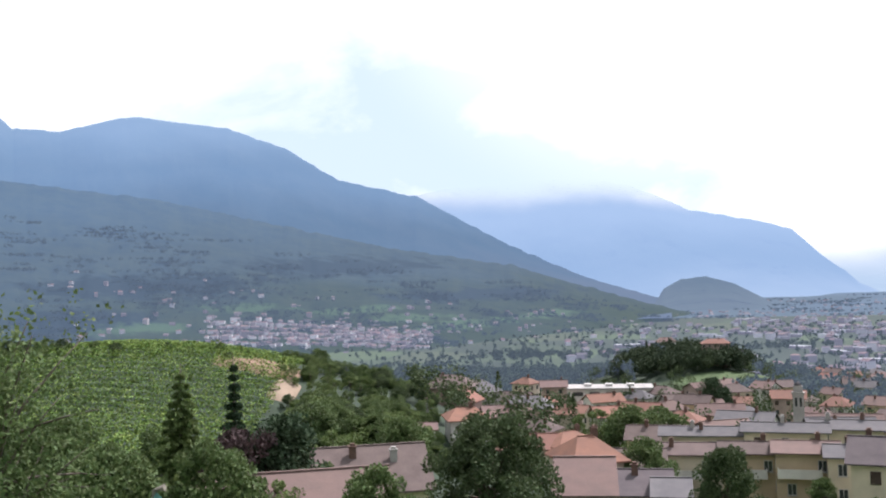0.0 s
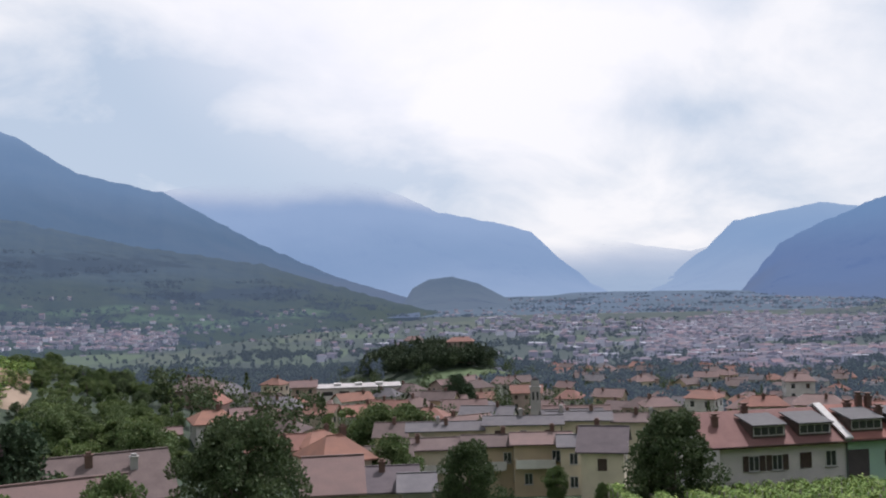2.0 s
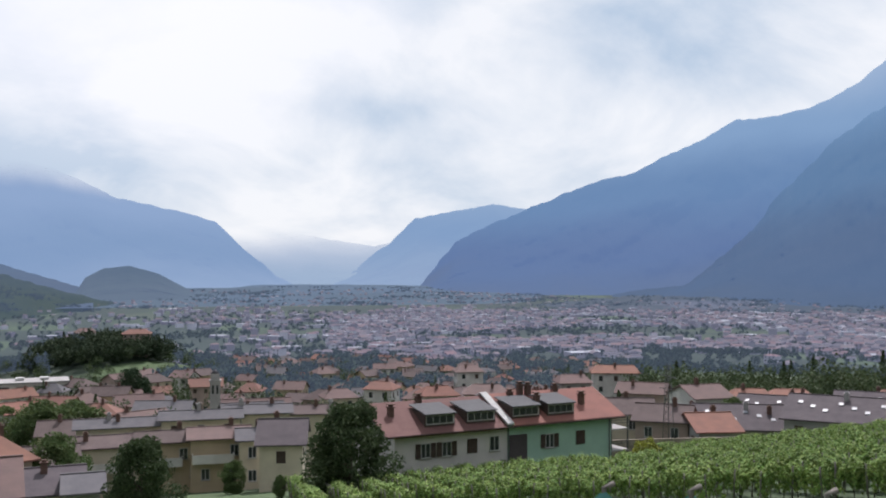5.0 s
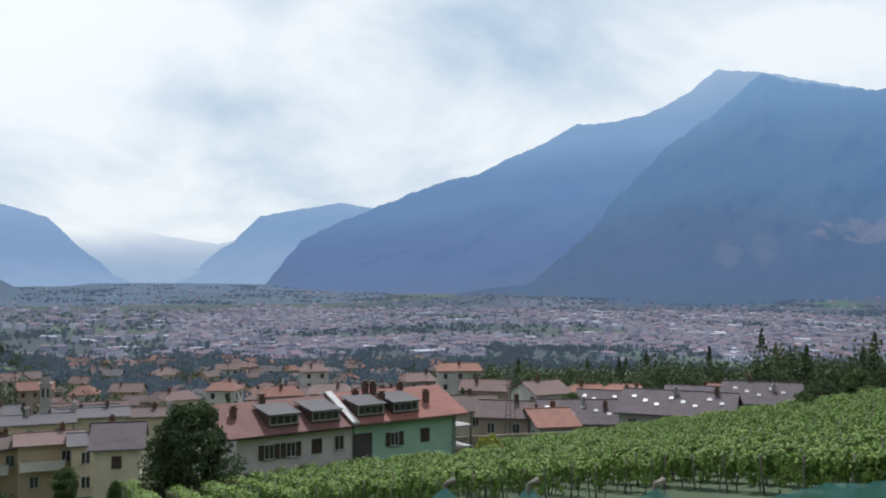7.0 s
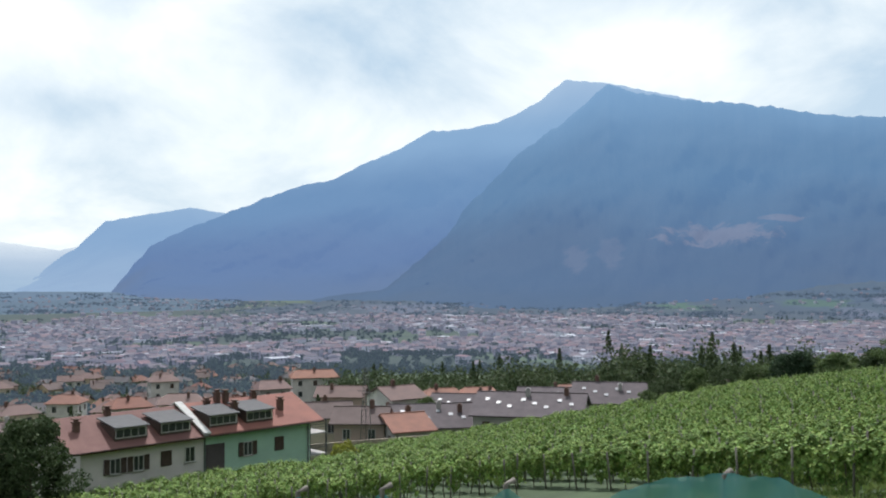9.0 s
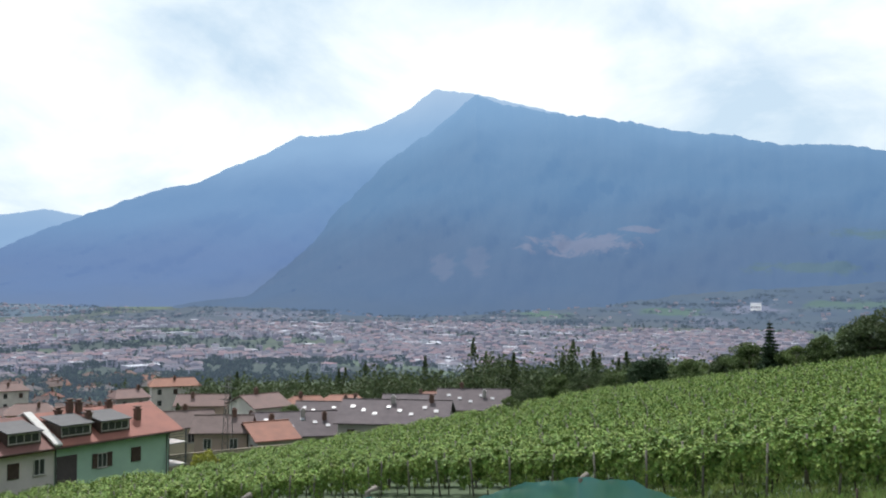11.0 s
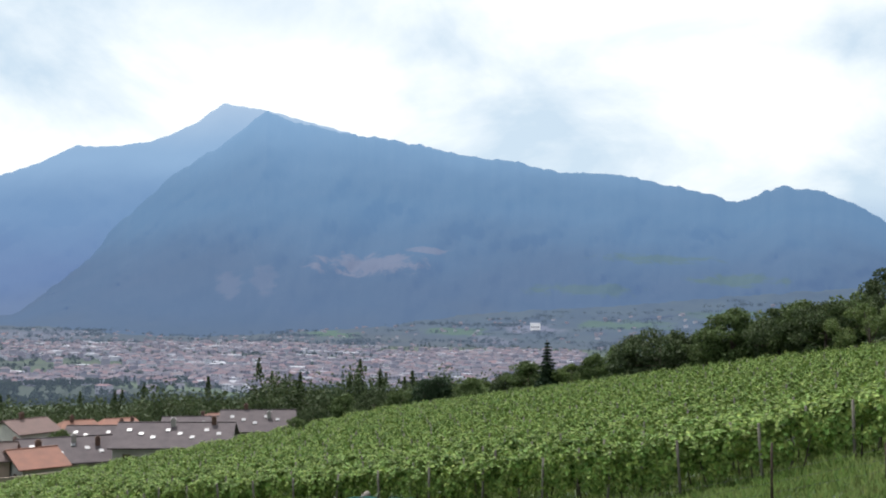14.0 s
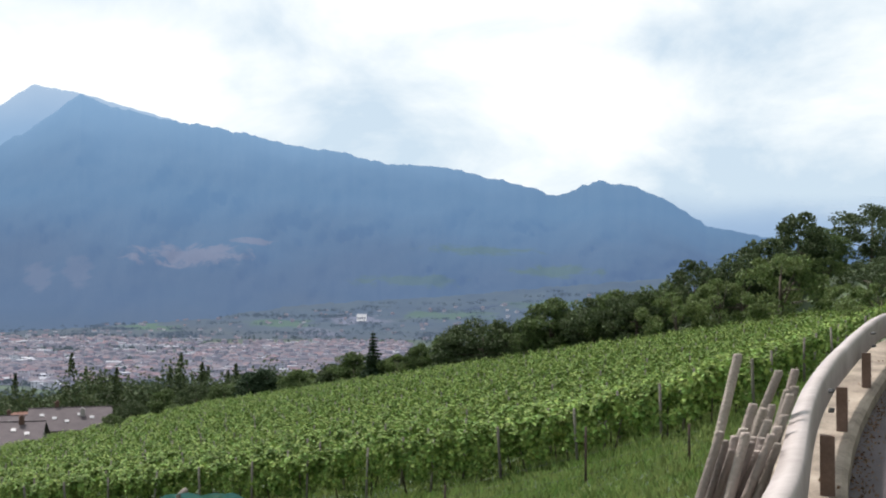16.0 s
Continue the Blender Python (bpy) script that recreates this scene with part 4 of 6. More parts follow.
ROOFS = [tiles("roof_terracotta", (0.236, 0.124, 0.100), (0.183, 0.106, 0.088)), tiles("roof_brown", (0.104, 0.080, 0.078), (0.142, 0.109, 0.104)),
         tiles("roof_pink", (0.195, 0.132, 0.123), (0.153, 0.112, 0.106)), tiles("roof_grey", (0.108, 0.105, 0.115), (0.145, 0.138, 0.146)), tiles("roof_orange", (0.275, 0.142, 0.105), (0.21, 0.115, 0.092)), tiles("roof_slate", (0.082, 0.070, 0.078), (0.112, 0.095, 0.102))]
WALLS = [surface("plaster_" + n, c, o, scale=0.5, fine=12, bump=0.1) for n, c, o in (
    ("cream", (0.66, 0.58, 0.46), (0.50, 0.44, 0.35)), ("white", (0.708, 0.684, 0.649), (0.50, 0.48, 0.46)), ("ochre", (0.56, 0.45, 0.31), (0.44, 0.35, 0.25)), ("pink", (0.448, 0.330, 0.295), (0.33, 0.26, 0.23)), ("grey", (0.425, 0.407, 0.401), (0.30, 0.29, 0.285)), ("green", (0.42, 0.60, 0.50), (0.35, 0.50, 0.42)), ("lilac", (0.70, 0.64, 0.64), (0.56, 0.52, 0.52)))]
WHITE, GLASS_DARK = surface("white_paint", (0.58, 0.57, 0.56), (0.48, 0.47, 0.46), scale=2, bump=0.05), surface("window_glass", (0.03, 0.035, 0.04), (0.05, 0.055, 0.06), rough=0.12, bump=0)
SHUTTER = surface("brown_shutter", (0.062, 0.046, 0.042), (0.09, 0.065, 0.056), scale=3, fine=40, bump=0.3)
METAL = surface("zinc_sheet", (0.125, 0.125, 0.13), (0.10, 0.10, 0.105), rough=0.8, metal=0.0, scale=1.5, bump=0.05)
BRICK_RED = surface("chimney_brick", (0.17, 0.105, 0.085), (0.12, 0.08, 0.07), scale=5, fine=30, bump=0.4)


def piece(*boxes, mat):
    bm = bmesh.new()
    for b in boxes:
        box(bm, *b)
    me = bpy.data.meshes.new("piece")
    bm.to_mesh(me); bm.free()
    me.materials.append(mat)
    return me


def frame_mesh(w, h, leaves):
    """A window frame with its mullions, one welded grid."""
    bm = bmesh.new()
    fr = 0.06
    xs_ = [-w / 2] + [v for k in range(1, leaves) for v in (-w / 2 + w * k / leaves - fr / 2, -w / 2 + w * k / leaves + fr / 2)] + [w / 2]
    xs_ = [-w / 2, -w / 2 + fr] + xs_[1:-1] + [w / 2 - fr, w / 2]
    zs_ = [-h / 2, -h / 2 + fr, h / 2 - fr, h / 2]
    grid = [[bm.verts.new((x, -0.05, z)) for z in zs_] for x in xs_]
    for i in range(len(xs_) - 1):
        for j in range(3):
            if j == 1 and i % 2 == 1:
                continue
            bm.faces.new((grid[i][j], grid[i + 1][j], grid[i + 1][j + 1], grid[i][j + 1]))
    ex = bmesh.ops.extrude_face_region(bm, geom=bm.faces[:])
    for v in ex["geom"]:
        if isinstance(v, bmesh.types.BMVert):
            v.co.y += 0.09
    bmesh.ops.recalc_face_normals(bm, faces=bm.faces)
    me = bpy.data.meshes.new("window")
    bm.to_mesh(me); bm.free()
    me.materials.append(WHITE)
    return me


def window_kit(w, h, leaves, shutters):
    kit = {"frame": frame_mesh(w, h, leaves), "pane": piece((-w / 2 + 0.02, w / 2 - 0.02, -0.015, 0.03, -h / 2 + 0.02, h / 2 - 0.02), mat=GLASS_DARK), "sill": piece((-w / 2 - 0.08, w / 2 + 0.08, -0.14, 0.05, -h / 2 - 0.07, -h / 2 - 0.003), mat=WALLS[4])}
    if shutters:
        kit["shutter"] = piece((-0.25, 0.25, -0.08, -0.03, -h / 2, h / 2), mat=SHUTTER)
    kit["off"] = w / 2 + 0.27
    return kit


WIN = [window_kit(1.0, 1.35, 2, False), window_kit(0.95, 1.3, 2, True), window_kit(1.6, 1.35, 3, False), window_kit(0.9, 0.6, 2, False)]
DARKWIN = piece((-0.5, 0.5, -0.07, 0.02, -0.65, 0.65), mat=SHUTTER)


def far_window(w, h):
    """A small window in one piece: frame with the pane set back in it."""
    bm = bmesh.new()
    box(bm, -w / 2, w / 2, -0.06, 0.03, -h / 2, h / 2)
    bm.faces.ensure_lookup_table()
    f = min(bm.faces, key=lambda q: q.calc_center_median().y)
    bmesh.ops.inset_region(bm, faces=[f], thickness=0.08, depth=-0.04)
    f.material_index = 1
    me = bpy.data.meshes.new("window")
    bm.to_mesh(me); bm.free()
    me.materials.append(WALLS[1]); me.materials.append(GLASS_DARK)
    return me


FARWIN = [far_window(1.0, 1.35), far_window(1.1, 1.3), far_window(1.5, 1.35)]


def set_window(kit, parent, m):
    if not isinstance(kit, dict):
        o = new("window", kit); o.parent = parent; o.matrix_basis = m
        return
    o = new("window", kit["frame"]); o.parent = parent; o.matrix_basis = m
    for nm in ("pane", "sill"):
        c = new(nm, kit[nm]); c.parent = o
    if "shutter" in kit:
        for sgn in (-1, 1):
            c = new("shutter", kit["shutter"]); c.parent = o; c.matrix_basis = pose(sgn * kit["off"], 0, 0)


def gable_roof(bm, w, d, z, rise, over=0.55, thick=0.16, hip=0.0):
    """A pitched roof, ridge along x, with thickness; hip: how far the ridge ends are drawn in."""
    x, y = w / 2 + over, d / 2 + over
    zo = z - rise * over / (d / 2)
    r = w / 2 + over - hip
    top = [(-x, -y, zo), (x, -y, zo), (x, y, zo), (-x, y, zo), (-r, 0, z + rise), (r, 0, z + rise)]
    tv = [bm.verts.new((a, b, c + thick)) for a, b, c in top]
    bv = [bm.verts.new(p) for p in top]
    for f in ((0, 1, 5, 4), (2, 3, 4, 5)) + (((1, 2, 5), (3, 0, 4)) if hip else ()):
        bm.faces.new([tv[i] for i in f])
        bm.faces.new([bv[i] for i in f][::-1])
    rim = ((0, 1), (1, 2), (2, 3), (3, 0)) if hip else ((0, 1), (1, 5), (5, 2), (2, 3), (3, 4), (4, 0))
    for a, b in rim:
        bm.faces.new((tv[b], tv[a], bv[a], bv[b]))
    if not hip:
        # ridge cap
        box(bm, -r, r, -0.12, 0.12, z + rise + thick - 0.06, z + rise + thick + 0.07)
    else:
        box(bm, -r, r, -0.12, 0.12, z + rise + thick - 0.06, z + rise + thick + 0.07)


def wall_body(bm, w, d, z, rise, gable=True, foot=-2.5):
    vs = [bm.verts.new(p) for p in ((-w / 2, -d / 2, foot), (w / 2, -d / 2, foot), (w / 2, d / 2, foot), (-w / 2, d / 2, foot), (-w / 2, -d / 2, z), (w / 2, -d / 2, z), (w / 2, d / 2, z), (-w / 2, d / 2, z))]
    if gable:
        g = [bm.verts.new((-w / 2, 0, z + rise)), bm.verts.new((w / 2, 0, z + rise))]
        fs = [(0, 1, 5, 4), (2, 3, 7, 6)]
        bm.faces.new([vs[i] for i in (1, 2, 6)] + [g[1], vs[5]])
        bm.faces.new([vs[i] for i in (3, 0, 4)] + [g[0], vs[7]])
    else:
        fs = [(0, 1, 5, 4), (1, 2, 6, 5), (2, 3, 7, 6), (3, 0, 4, 7), (4, 5, 6, 7)]
    for f in fs:
        bm.faces.new([vs[i] for i in f])


def house(x, y, z, yaw, w=11, d=9, h=5.8, rise=2.0, roof=None, wall=None, hip=0.0, label="", win=0, seed=1, chimneys=1, balcony=False, name="house", group="", front=True):
    rng = np.random.default_rng(seed)
    hs = tagged(new(name), label, "house", group)
    hs.matrix_world = pose(x, y, z, 0, 0, yaw)
    bm = bmesh.new(); wall_body(bm, w, d, h, rise, not hip)
    part("wall", bm, wall, hs)
    bm = bmesh.new(); gable_roof(bm, w, d, h, rise, hip=hip)
    part("roof", bm, roof, hs)
    for k in range(chimneys):
        cx, cy = rng.uniform(-w * 0.35, w * 0.35), rng.uniform(-d * 0.22, d * 0.1)
        cz = h + rise * (1 - abs(cy) / (d / 2))
        bm = bmesh.new()
        box(bm, -0.28, 0.28, -0.28, 0.28, -0.5, 0.95); box(bm, -0.36, 0.36, -0.36, 0.36, 0.95, 1.05); box(bm, -0.2, 0.2, -0.2, 0.2, 1.05, 1.25)
        part("chimney", bm, (BRICK_RED, WALLS[4])[k % 2], hs).matrix_basis = pose(cx, cy, cz)
    floors = max(int(h / 2.75), 1)
    sides = ((0, w, -d / 2), (90, d, -w / 2), (-90, d, -w / 2)) if front else ()
    for turn, span, off in sides:
        n = max(int(span / 3.0), 1)
        for f in range(floors):
            for k in range(n):
                if rng.random() < 0.12:
                    continue
                kits = WIN if math.hypot(x, y) < 160 else FARWIN
                set_window(DARKWIN if rng.random() < 0.25 else kits[(win + (k % 3 == 2)) % 3], hs, pose(0, 0, 0, 0, 0, turn) @ pose((k + 0.5) * span / n - span / 2, off, h - 1.5 - 2.75 * f))
    if balcony:
        bm = bmesh.new()
        box(bm, -2.4, 2.4, -1.25, 0, -0.08, 0.08); box(bm, -2.4, 2.4, -1.25, -1.17, 0.08, 1.0); box(bm, -2.4, -2.32, -1.17, 0, 0.08, 1.0); box(bm, 2.32, 2.4, -1.17, 0, 0.08, 1.0)
        part("balcony", bm, WALLS[1], hs, "white balcony").matrix_basis = pose(-w * 0.12, -d / 2, h - 2.75)
    return hs


COL = {"terracotta": 0, "brown": 1, "pink": 2, "grey": 3, "orange": 4, "slate": 5}
WCOL = {"cream": 0, "white": 1, "ochre": 2, "pink": 3, "grey": 4, "green": 5, "lilac": 6}
TAKEN = [(*polar(20.4, 217), 16), (*polar(19.6, 262), 30), (*polar(19.6, 230), 20)]


def set_house(az, d, el_ridge, w, dep, rise, roof, wall, turn=0, hip=0.0, extra="", seed=1, **kw):
    """A house whose ridge stands at that bearing, distance and elevation."""
    x, y = polar(az, d)
    g = ground_z(x, y)
    h = EYE + d * math.tan(radians(el_ridge)) - g - rise
    h = max(h, 2.6)
    TAKEN.append((x, y, max(w, dep)))
    words = f"{wall} plastered house with {roof} {'hipped' if hip else 'gabled'} roof{extra}"
    return house(x, y, g, -az + turn, w, dep, h, rise, ROOFS[COL[roof]], WALLS[WCOL[wall]], hip, words, seed=seed, **kw)


# gardens below the road
set_house(-4.6, 84, -9.15, 8.6, 10, 2.6, "brown", "cream", 6, extra=" below the slope", seed=2, chimneys=2)
set_house(-9.0, 54, -10.45, 9.5, 8, 1.5, "pink", "grey", 3, extra=" under the trees", seed=3)
set_house(7.8, 72, -10.1, 3.4, 8, 1.6, "pink", "pink", 0, extra=" beside the walnut tree", seed=4, chimneys=0)
set_house(7.9, 100, -8.9, 5.0, 6.5, 1.8, "orange", "cream", 25, hip=2.2, extra=" among gardens", seed=5)
set_house(10.5, 92, -10.75, 6.2, 8, 1.3, "slate", "cream", 0, extra=" beside the row houses", seed=6)
set_house(12.6, 88, -11.2, 2.5, 6, 0.8, "grey", "grey", 0, extra=" low shed", seed=7, chimneys=0)
set_house(10.9, 122, -9.6, 5.5, 8, 1.4, "brown", "cream", 0, extra=" in the terrace", seed=8)
# the row houses
for az, d, el, w, roof, wall in ((13.6, 126, -9.25, 7.8, "brown", "cream"), (17.0, 126, -9.15, 7.0, "brown", "ochre"), (19.8, 124, -9.05, 6.8, "pink", "ochre"), (21.6, 122, -9.2, 3.0, "grey", "cream")):
    set_house(az, d, el, w, 5.2, 0.85, roof, wall, 2, extra=" in a terrace", seed=int(az * 10), balcony=w > 6, group="terraced row")
set_house(23.4, 112, -8.75, 4.6, 8, 1.9, "slate", "cream", -4, extra=" at the terrace end", seed=12)
for az, d, el, w in ((14.5, 150, -8.35, 12), (18.8, 148, -8.1, 11), (22.0, 150, -7.9, 9), (25.0, 152, -8.0, 8)):
    set_house(az, d, el, w, 4.8, 0.8, "grey" if az < 24 else "brown", "cream", 0, extra=" behind the terrace", seed=int(az * 9), chimneys=2, group="long grey row")
set_house(16.8, 196, -7.5, 10, 8, 1.9, "grey", "white", -12, extra=" below the church", seed=21)
set_house(21.6, 190, -7.75, 11, 8, 1.8, "grey", "cream", 10, extra=" below the church", seed=22)
# upper village
set_house(1.1, 165, -7.15, 6.2, 8, 1.4, "orange", "white", 8, hip=2.0, extra=" with white balconies", seed=23, balcony=True)
set_house(0.2, 225, -5.25, 11, 10, 2.2, "brown", "pink", -10, hip=3.5, extra=" by the wood", seed=24)
set_house(1.6, 235, -5.6, 10, 9, 2.2, "grey", "grey", 20, hip=3.0, extra=" by the wood", seed=25)
set_house(0.9, 205, -6.3, 5, 7, 2.2, "orange", "pink", 70, extra=" by the wood", seed=26)
set_house(-1.6, 150, -7.95, 4.5, 4, 0.6, "pink", "white", 0, extra=" low shed", seed=27, chimneys=0)
for k, (az, d, el) in enumerate(((4.6, 330, -5.5), (6.2, 320, -5.7), (4.0, 260, -6.3), (5.6, 250, -6.6), (7.2, 230, -7.1), (3.4, 200, -7.3), (5.2, 185, -7.9), (9.5, 210, -7.2), (11.0, 225, -7.0), (12.6, 230, -6.9), (14.0, 245, -6.6), (9.0, 270, -6.5), (13.4, 205, -7.5), (15.6, 178, -8.0), (12.0, 160, -8.3), (7.0, 150, -8.6), (4.6, 150, -8.7), (14.6, 300, -5.9))):
    set_house(az, d, el, 7 + k % 3, 6 + k % 2, 1.6, ("terracotta", "pink", "brown", "orange")[k % 4], ("cream", "white", "ochre", "pink")[(k * 3) % 4], (k * 37) % 70 - 35, 3.0 if k % 3 == 0 else 0.0, " in the village", seed=40 + k)
# hamlet beyond the vines
for k, (az, d, el, w, roof, wall, hip, turn) in enumerate(((47.1, 165, -6.75, 6.2, "pink", "white", 0, 30), (49.8, 175, -6.9, 7, "orange", "ochre", 2.4, 10), (51.9, 178, -6.85, 7.5, "orange", "ochre", 2.6, 8), (42.4, 260, -5.75, 16, "orange", "white", 2.0, 5), (40.0, 240, -6.3, 10, "pink", "grey", 2, 15), (44.0, 190, -6.7, 12, "pink", "pink", 0, -10),
                                                           (47.5, 128, -8.3, 5, "orange", "grey", 0, 20), (45.2, 130, -7.9, 9, "brown", "pink", 0, -8), (43.2, 138, -7.6, 8, "brown", "cream", 0, 8), (57.3, 205, -6.65, 8, "terracotta", "pink", 2.5, 15), (35.0, 210, -6.9, 12, "pink", "cream", 3, 0), (32.2, 215, -7.0, 11, "orange", "white", 3, 12), (37.6, 180, -7.2, 11, "terracotta", "cream", 0, -12), (34.0, 300, -5.8, 11, "pink", "white", 3, 10), (29.0, 250, -6.7, 10, "terracotta", "white", 3, -20), (26.5, 230, -7.1, 10, "pink", "cream", 3, 14))):
    set_house(az, d, el, w * (0.72 if az < 45.5 else 1.0), 6.5 if az < 45.5 else 8.5, 1.5, roof, wall, turn, hip * 0.7, " beyond the vineyard", seed=70 + k)
# long dark roofs with skylights
SKY_L = surface("skylight_glass", (0.30, 0.31, 0.33), (0.24, 0.25, 0.27), rough=0.35, bump=0)
for k, (az, d, el, w) in enumerate(((52.6, 165, -7.25, 19), (57.2, 168, -7.35, 17), (50.2, 138, -8.1, 16), (55.0, 135, -8.05, 14), (59.4, 150, -7.55, 10), (46.6, 150, -8.0, 10))):
    hs = set_house(az, d, el, w, 12, 2.2, "slate", "grey", (k % 3 - 1) * 8, extra=" with skylights", seed=90 + k, chimneys=2)
    wall_h = next(c for c in hs.children if c.name.startswith("wall")).data.vertices[4].co.z
    for j in range(int(w / 1.7)):
        bm = bmesh.new(); box(bm, -0.28, 0.28, -0.36, 0.36, 0, 0.08)
        yy = -2.2 - 1.8 * ((j * 7) % 3) / 2
        o = part("skylight", bm, SKY_L, hs, "pale skylight")
        o.matrix_basis = pose(-w / 2 + 1.3 + 1.62 * j, yy, wall_h + 2.2 * (1 + yy / 6) + 0.19, math.degrees(math.atan2(2.2, 6)))

# village houses, by chance but never overlapping
HR = np.random.default_rng(5)
made = 0
for k in range(5200):
    if made >= 210:
        break
    az, d = HR.uniform(0.5, 42), HR.uniform(180, 700)
    x, y = polar(az, d)
    if any((x - a) ** 2 + (y - b) ** 2 < (0.5 * c + 7.0) ** 2 for a, b, c in TAKEN):
        continue
    if (x - kx) ** 2 + (y - ky) ** 2 < 75 ** 2 or (az < 20 and d > 400):
        continue
    w, dep, fl = HR.uniform(7, 10.5), HR.uniform(6.5, 8.5), HR.integers(2, 4)
    roof, wall = ("terracotta", "pink", "brown", "brown", "pink", "grey")[HR.integers(0, 6)], ("cream", "white", "ochre", "pink", "grey", "white")[HR.integers(0, 6)]
    hip = HR.choice([0.0, 3.0])
    TAKEN.append((x, y, w))
    house(x, y, ground_z(x, y), -az + HR.uniform(-45, 45), w, dep, 2.9 * fl - 0.4, 2.0, ROOFS[COL[roof]], WALLS[WCOL[wall]], hip, f"{wall} plastered village house with {roof} {'hipped' if hip else 'gabled'} roof", seed=k, win=k % 3)
    made += 1

# long white school building
bx, by = polar(9.3, 335)
school = tagged(new("school_building"), "long low white flat-roofed building with window bands", "building")
school.matrix_world = pose(bx, by, ground_z(bx, by), 0, 0, -9.3)
hz = EYE + 335 * math.tan(radians(-6.05)) - ground_z(bx, by)
bm = bmesh.new(); box(bm, -14, 14, -6, 6, -3, hz - 0.5); part("wall", bm, WALLS[1], school)
bm = bmesh.new(); box(bm, -14.5, 14.5, -6.5, 6.5, hz - 0.5, hz); part("roof", bm, WALLS[4], school)
for k in range(5):
    bm = bmesh.new(); box(bm, -11.6 + 5.4 * k, -8.2 + 5.4 * k, -6.06, -5.98, hz - 2.6, hz - 1.3); part("window_band", bm, GLASS_DARK, school)
for k in range(3):
    bm = bmesh.new(); box(bm, -8 + 7 * k, -5.5 + 7 * k, -2, 1, hz, hz + 0.9); part("roof_light", bm, WHITE, school)

# the church
cx, cy = polar(19.55, 215)
cg = ground_z(cx, cy)
church = tagged(new("church"), "pale stone church with a slender bell tower", "church")
church.matrix_world = pose(cx, cy, cg, 0, 0, -19.5)
tz = EYE + 215 * math.tan(radians(-6.05)) - cg
bm = bmesh.new(); box(bm, -1.1, 1.1, -1.1, 1.1, -2, tz - 1.6); box(bm, -1.3, 1.3, -1.3, 1.3, tz - 1.6, tz - 1.35); box(bm, -0.9, 0.9, -0.9, 0.9, tz - 1.35, tz)
part("bell_tower", bm, WALLS[4], church)
# the openings' shade is put in as dark panels on the solid tower
bm = bmesh.new()
for s in (-0.45, 0.45):
    box(bm, s - 0.22, s + 0.22, -1.14, -1.08, tz - 4.2, tz - 2.4)
part("bell_opening", bm, GLASS_DARK, church)
bm = bmesh.new(); tube(bm, [(0, 0, tz), (0, 0, tz + 0.9)], [1.0, 0.05], 8); part("spire", bm, ROOFS[3], church)
bm = bmesh.new(); wall_body(bm, 14, 8, tz - 8.5, 2.5); o = part("nave", bm, WALLS[0], church); o.matrix_basis = pose(8.6, 2, 0)
bm = bmesh.new(); gable_roof(bm, 14, 8, tz - 8.5, 2.5); o = part("nave_roof", bm, ROOFS[2], church); o.matrix_basis = pose(8.6, 2, 0)

# the villa on the knoll
vx, vy = polar(15.3, 600)
house(vx, vy, ground_z(vx, vy), -15, 16, 10, 12.5, 2.2, ROOFS[0], WALLS[3], 4.0, "pink villa with terracotta roof on the wooded knoll", seed=300)
vx, vy = polar(12.6, 640)
house(vx, vy, ground_z(vx, vy), -12, 12, 10, 12.5, 2.2, ROOFS[2], WALLS[1], 3.0, "white villa on top of the wooded knoll", seed=301)

# ------------------------------------------------------------------ the double house by the vines
PX = Vector((0.994, -0.107, 0)).normalized()
hx0, hy0 = polar(29.4, 85.7)
EAVE = -13.3
duplex = tagged(new("double_house"), "double house, one half green and one grey, with red-brown dormered roof", "house")
duplex.matrix_world = pose(hx0, hy0, EAVE, 0, 0, math.degrees(math.atan2(PX.y, PX.x)))
ROOF_RED = tiles("roof_redbrown", (0.16, 0.085, 0.078), (0.21, 0.115, 0.10), 0.75)
ROOF_RED2 = tiles("roof_coral", (0.29, 0.135, 0.105), (0.23, 0.11, 0.09), 0.75)
DEPTH, RISE = 5.4, 2.25
for x0, x1, wm, nm in ((0.9, 12.3, WALLS[6], "grey rendered wall"), (12.3, 24.0, WALLS[5], "green rendered wall")):
    bm = bmesh.new(); box(bm, x0, x1 - 0.01, 0.7, 2 * DEPTH - 0.7, -7.5, -0.05)
    part("wall", bm, wm, duplex, nm)


def slope_roof(bm, x0, x1, lift=0.0, y0=0.0, thick=0.18):
    for ya, yb, za, zb in ((y0, DEPTH, 0, RISE), (2 * DEPTH - y0, DEPTH, 0, RISE)):
        vs = [bm.verts.new(p) for p in ((x0, ya, za + lift), (x1, ya, za + lift), (x1, yb, zb + lift), (x0, yb, zb + lift), (x0, ya, za + lift - thick), (x1, ya, za + lift - thick), (x1, yb, zb + lift - thick), (x0, yb, zb + lift - thick))]
        for f in ((0, 1, 2, 3), (7, 6, 5, 4), (0, 4, 5, 1), (1, 5, 6, 2), (2, 6, 7, 3), (3, 7, 4, 0)):
            bm.faces.new([vs[i] for i in f])


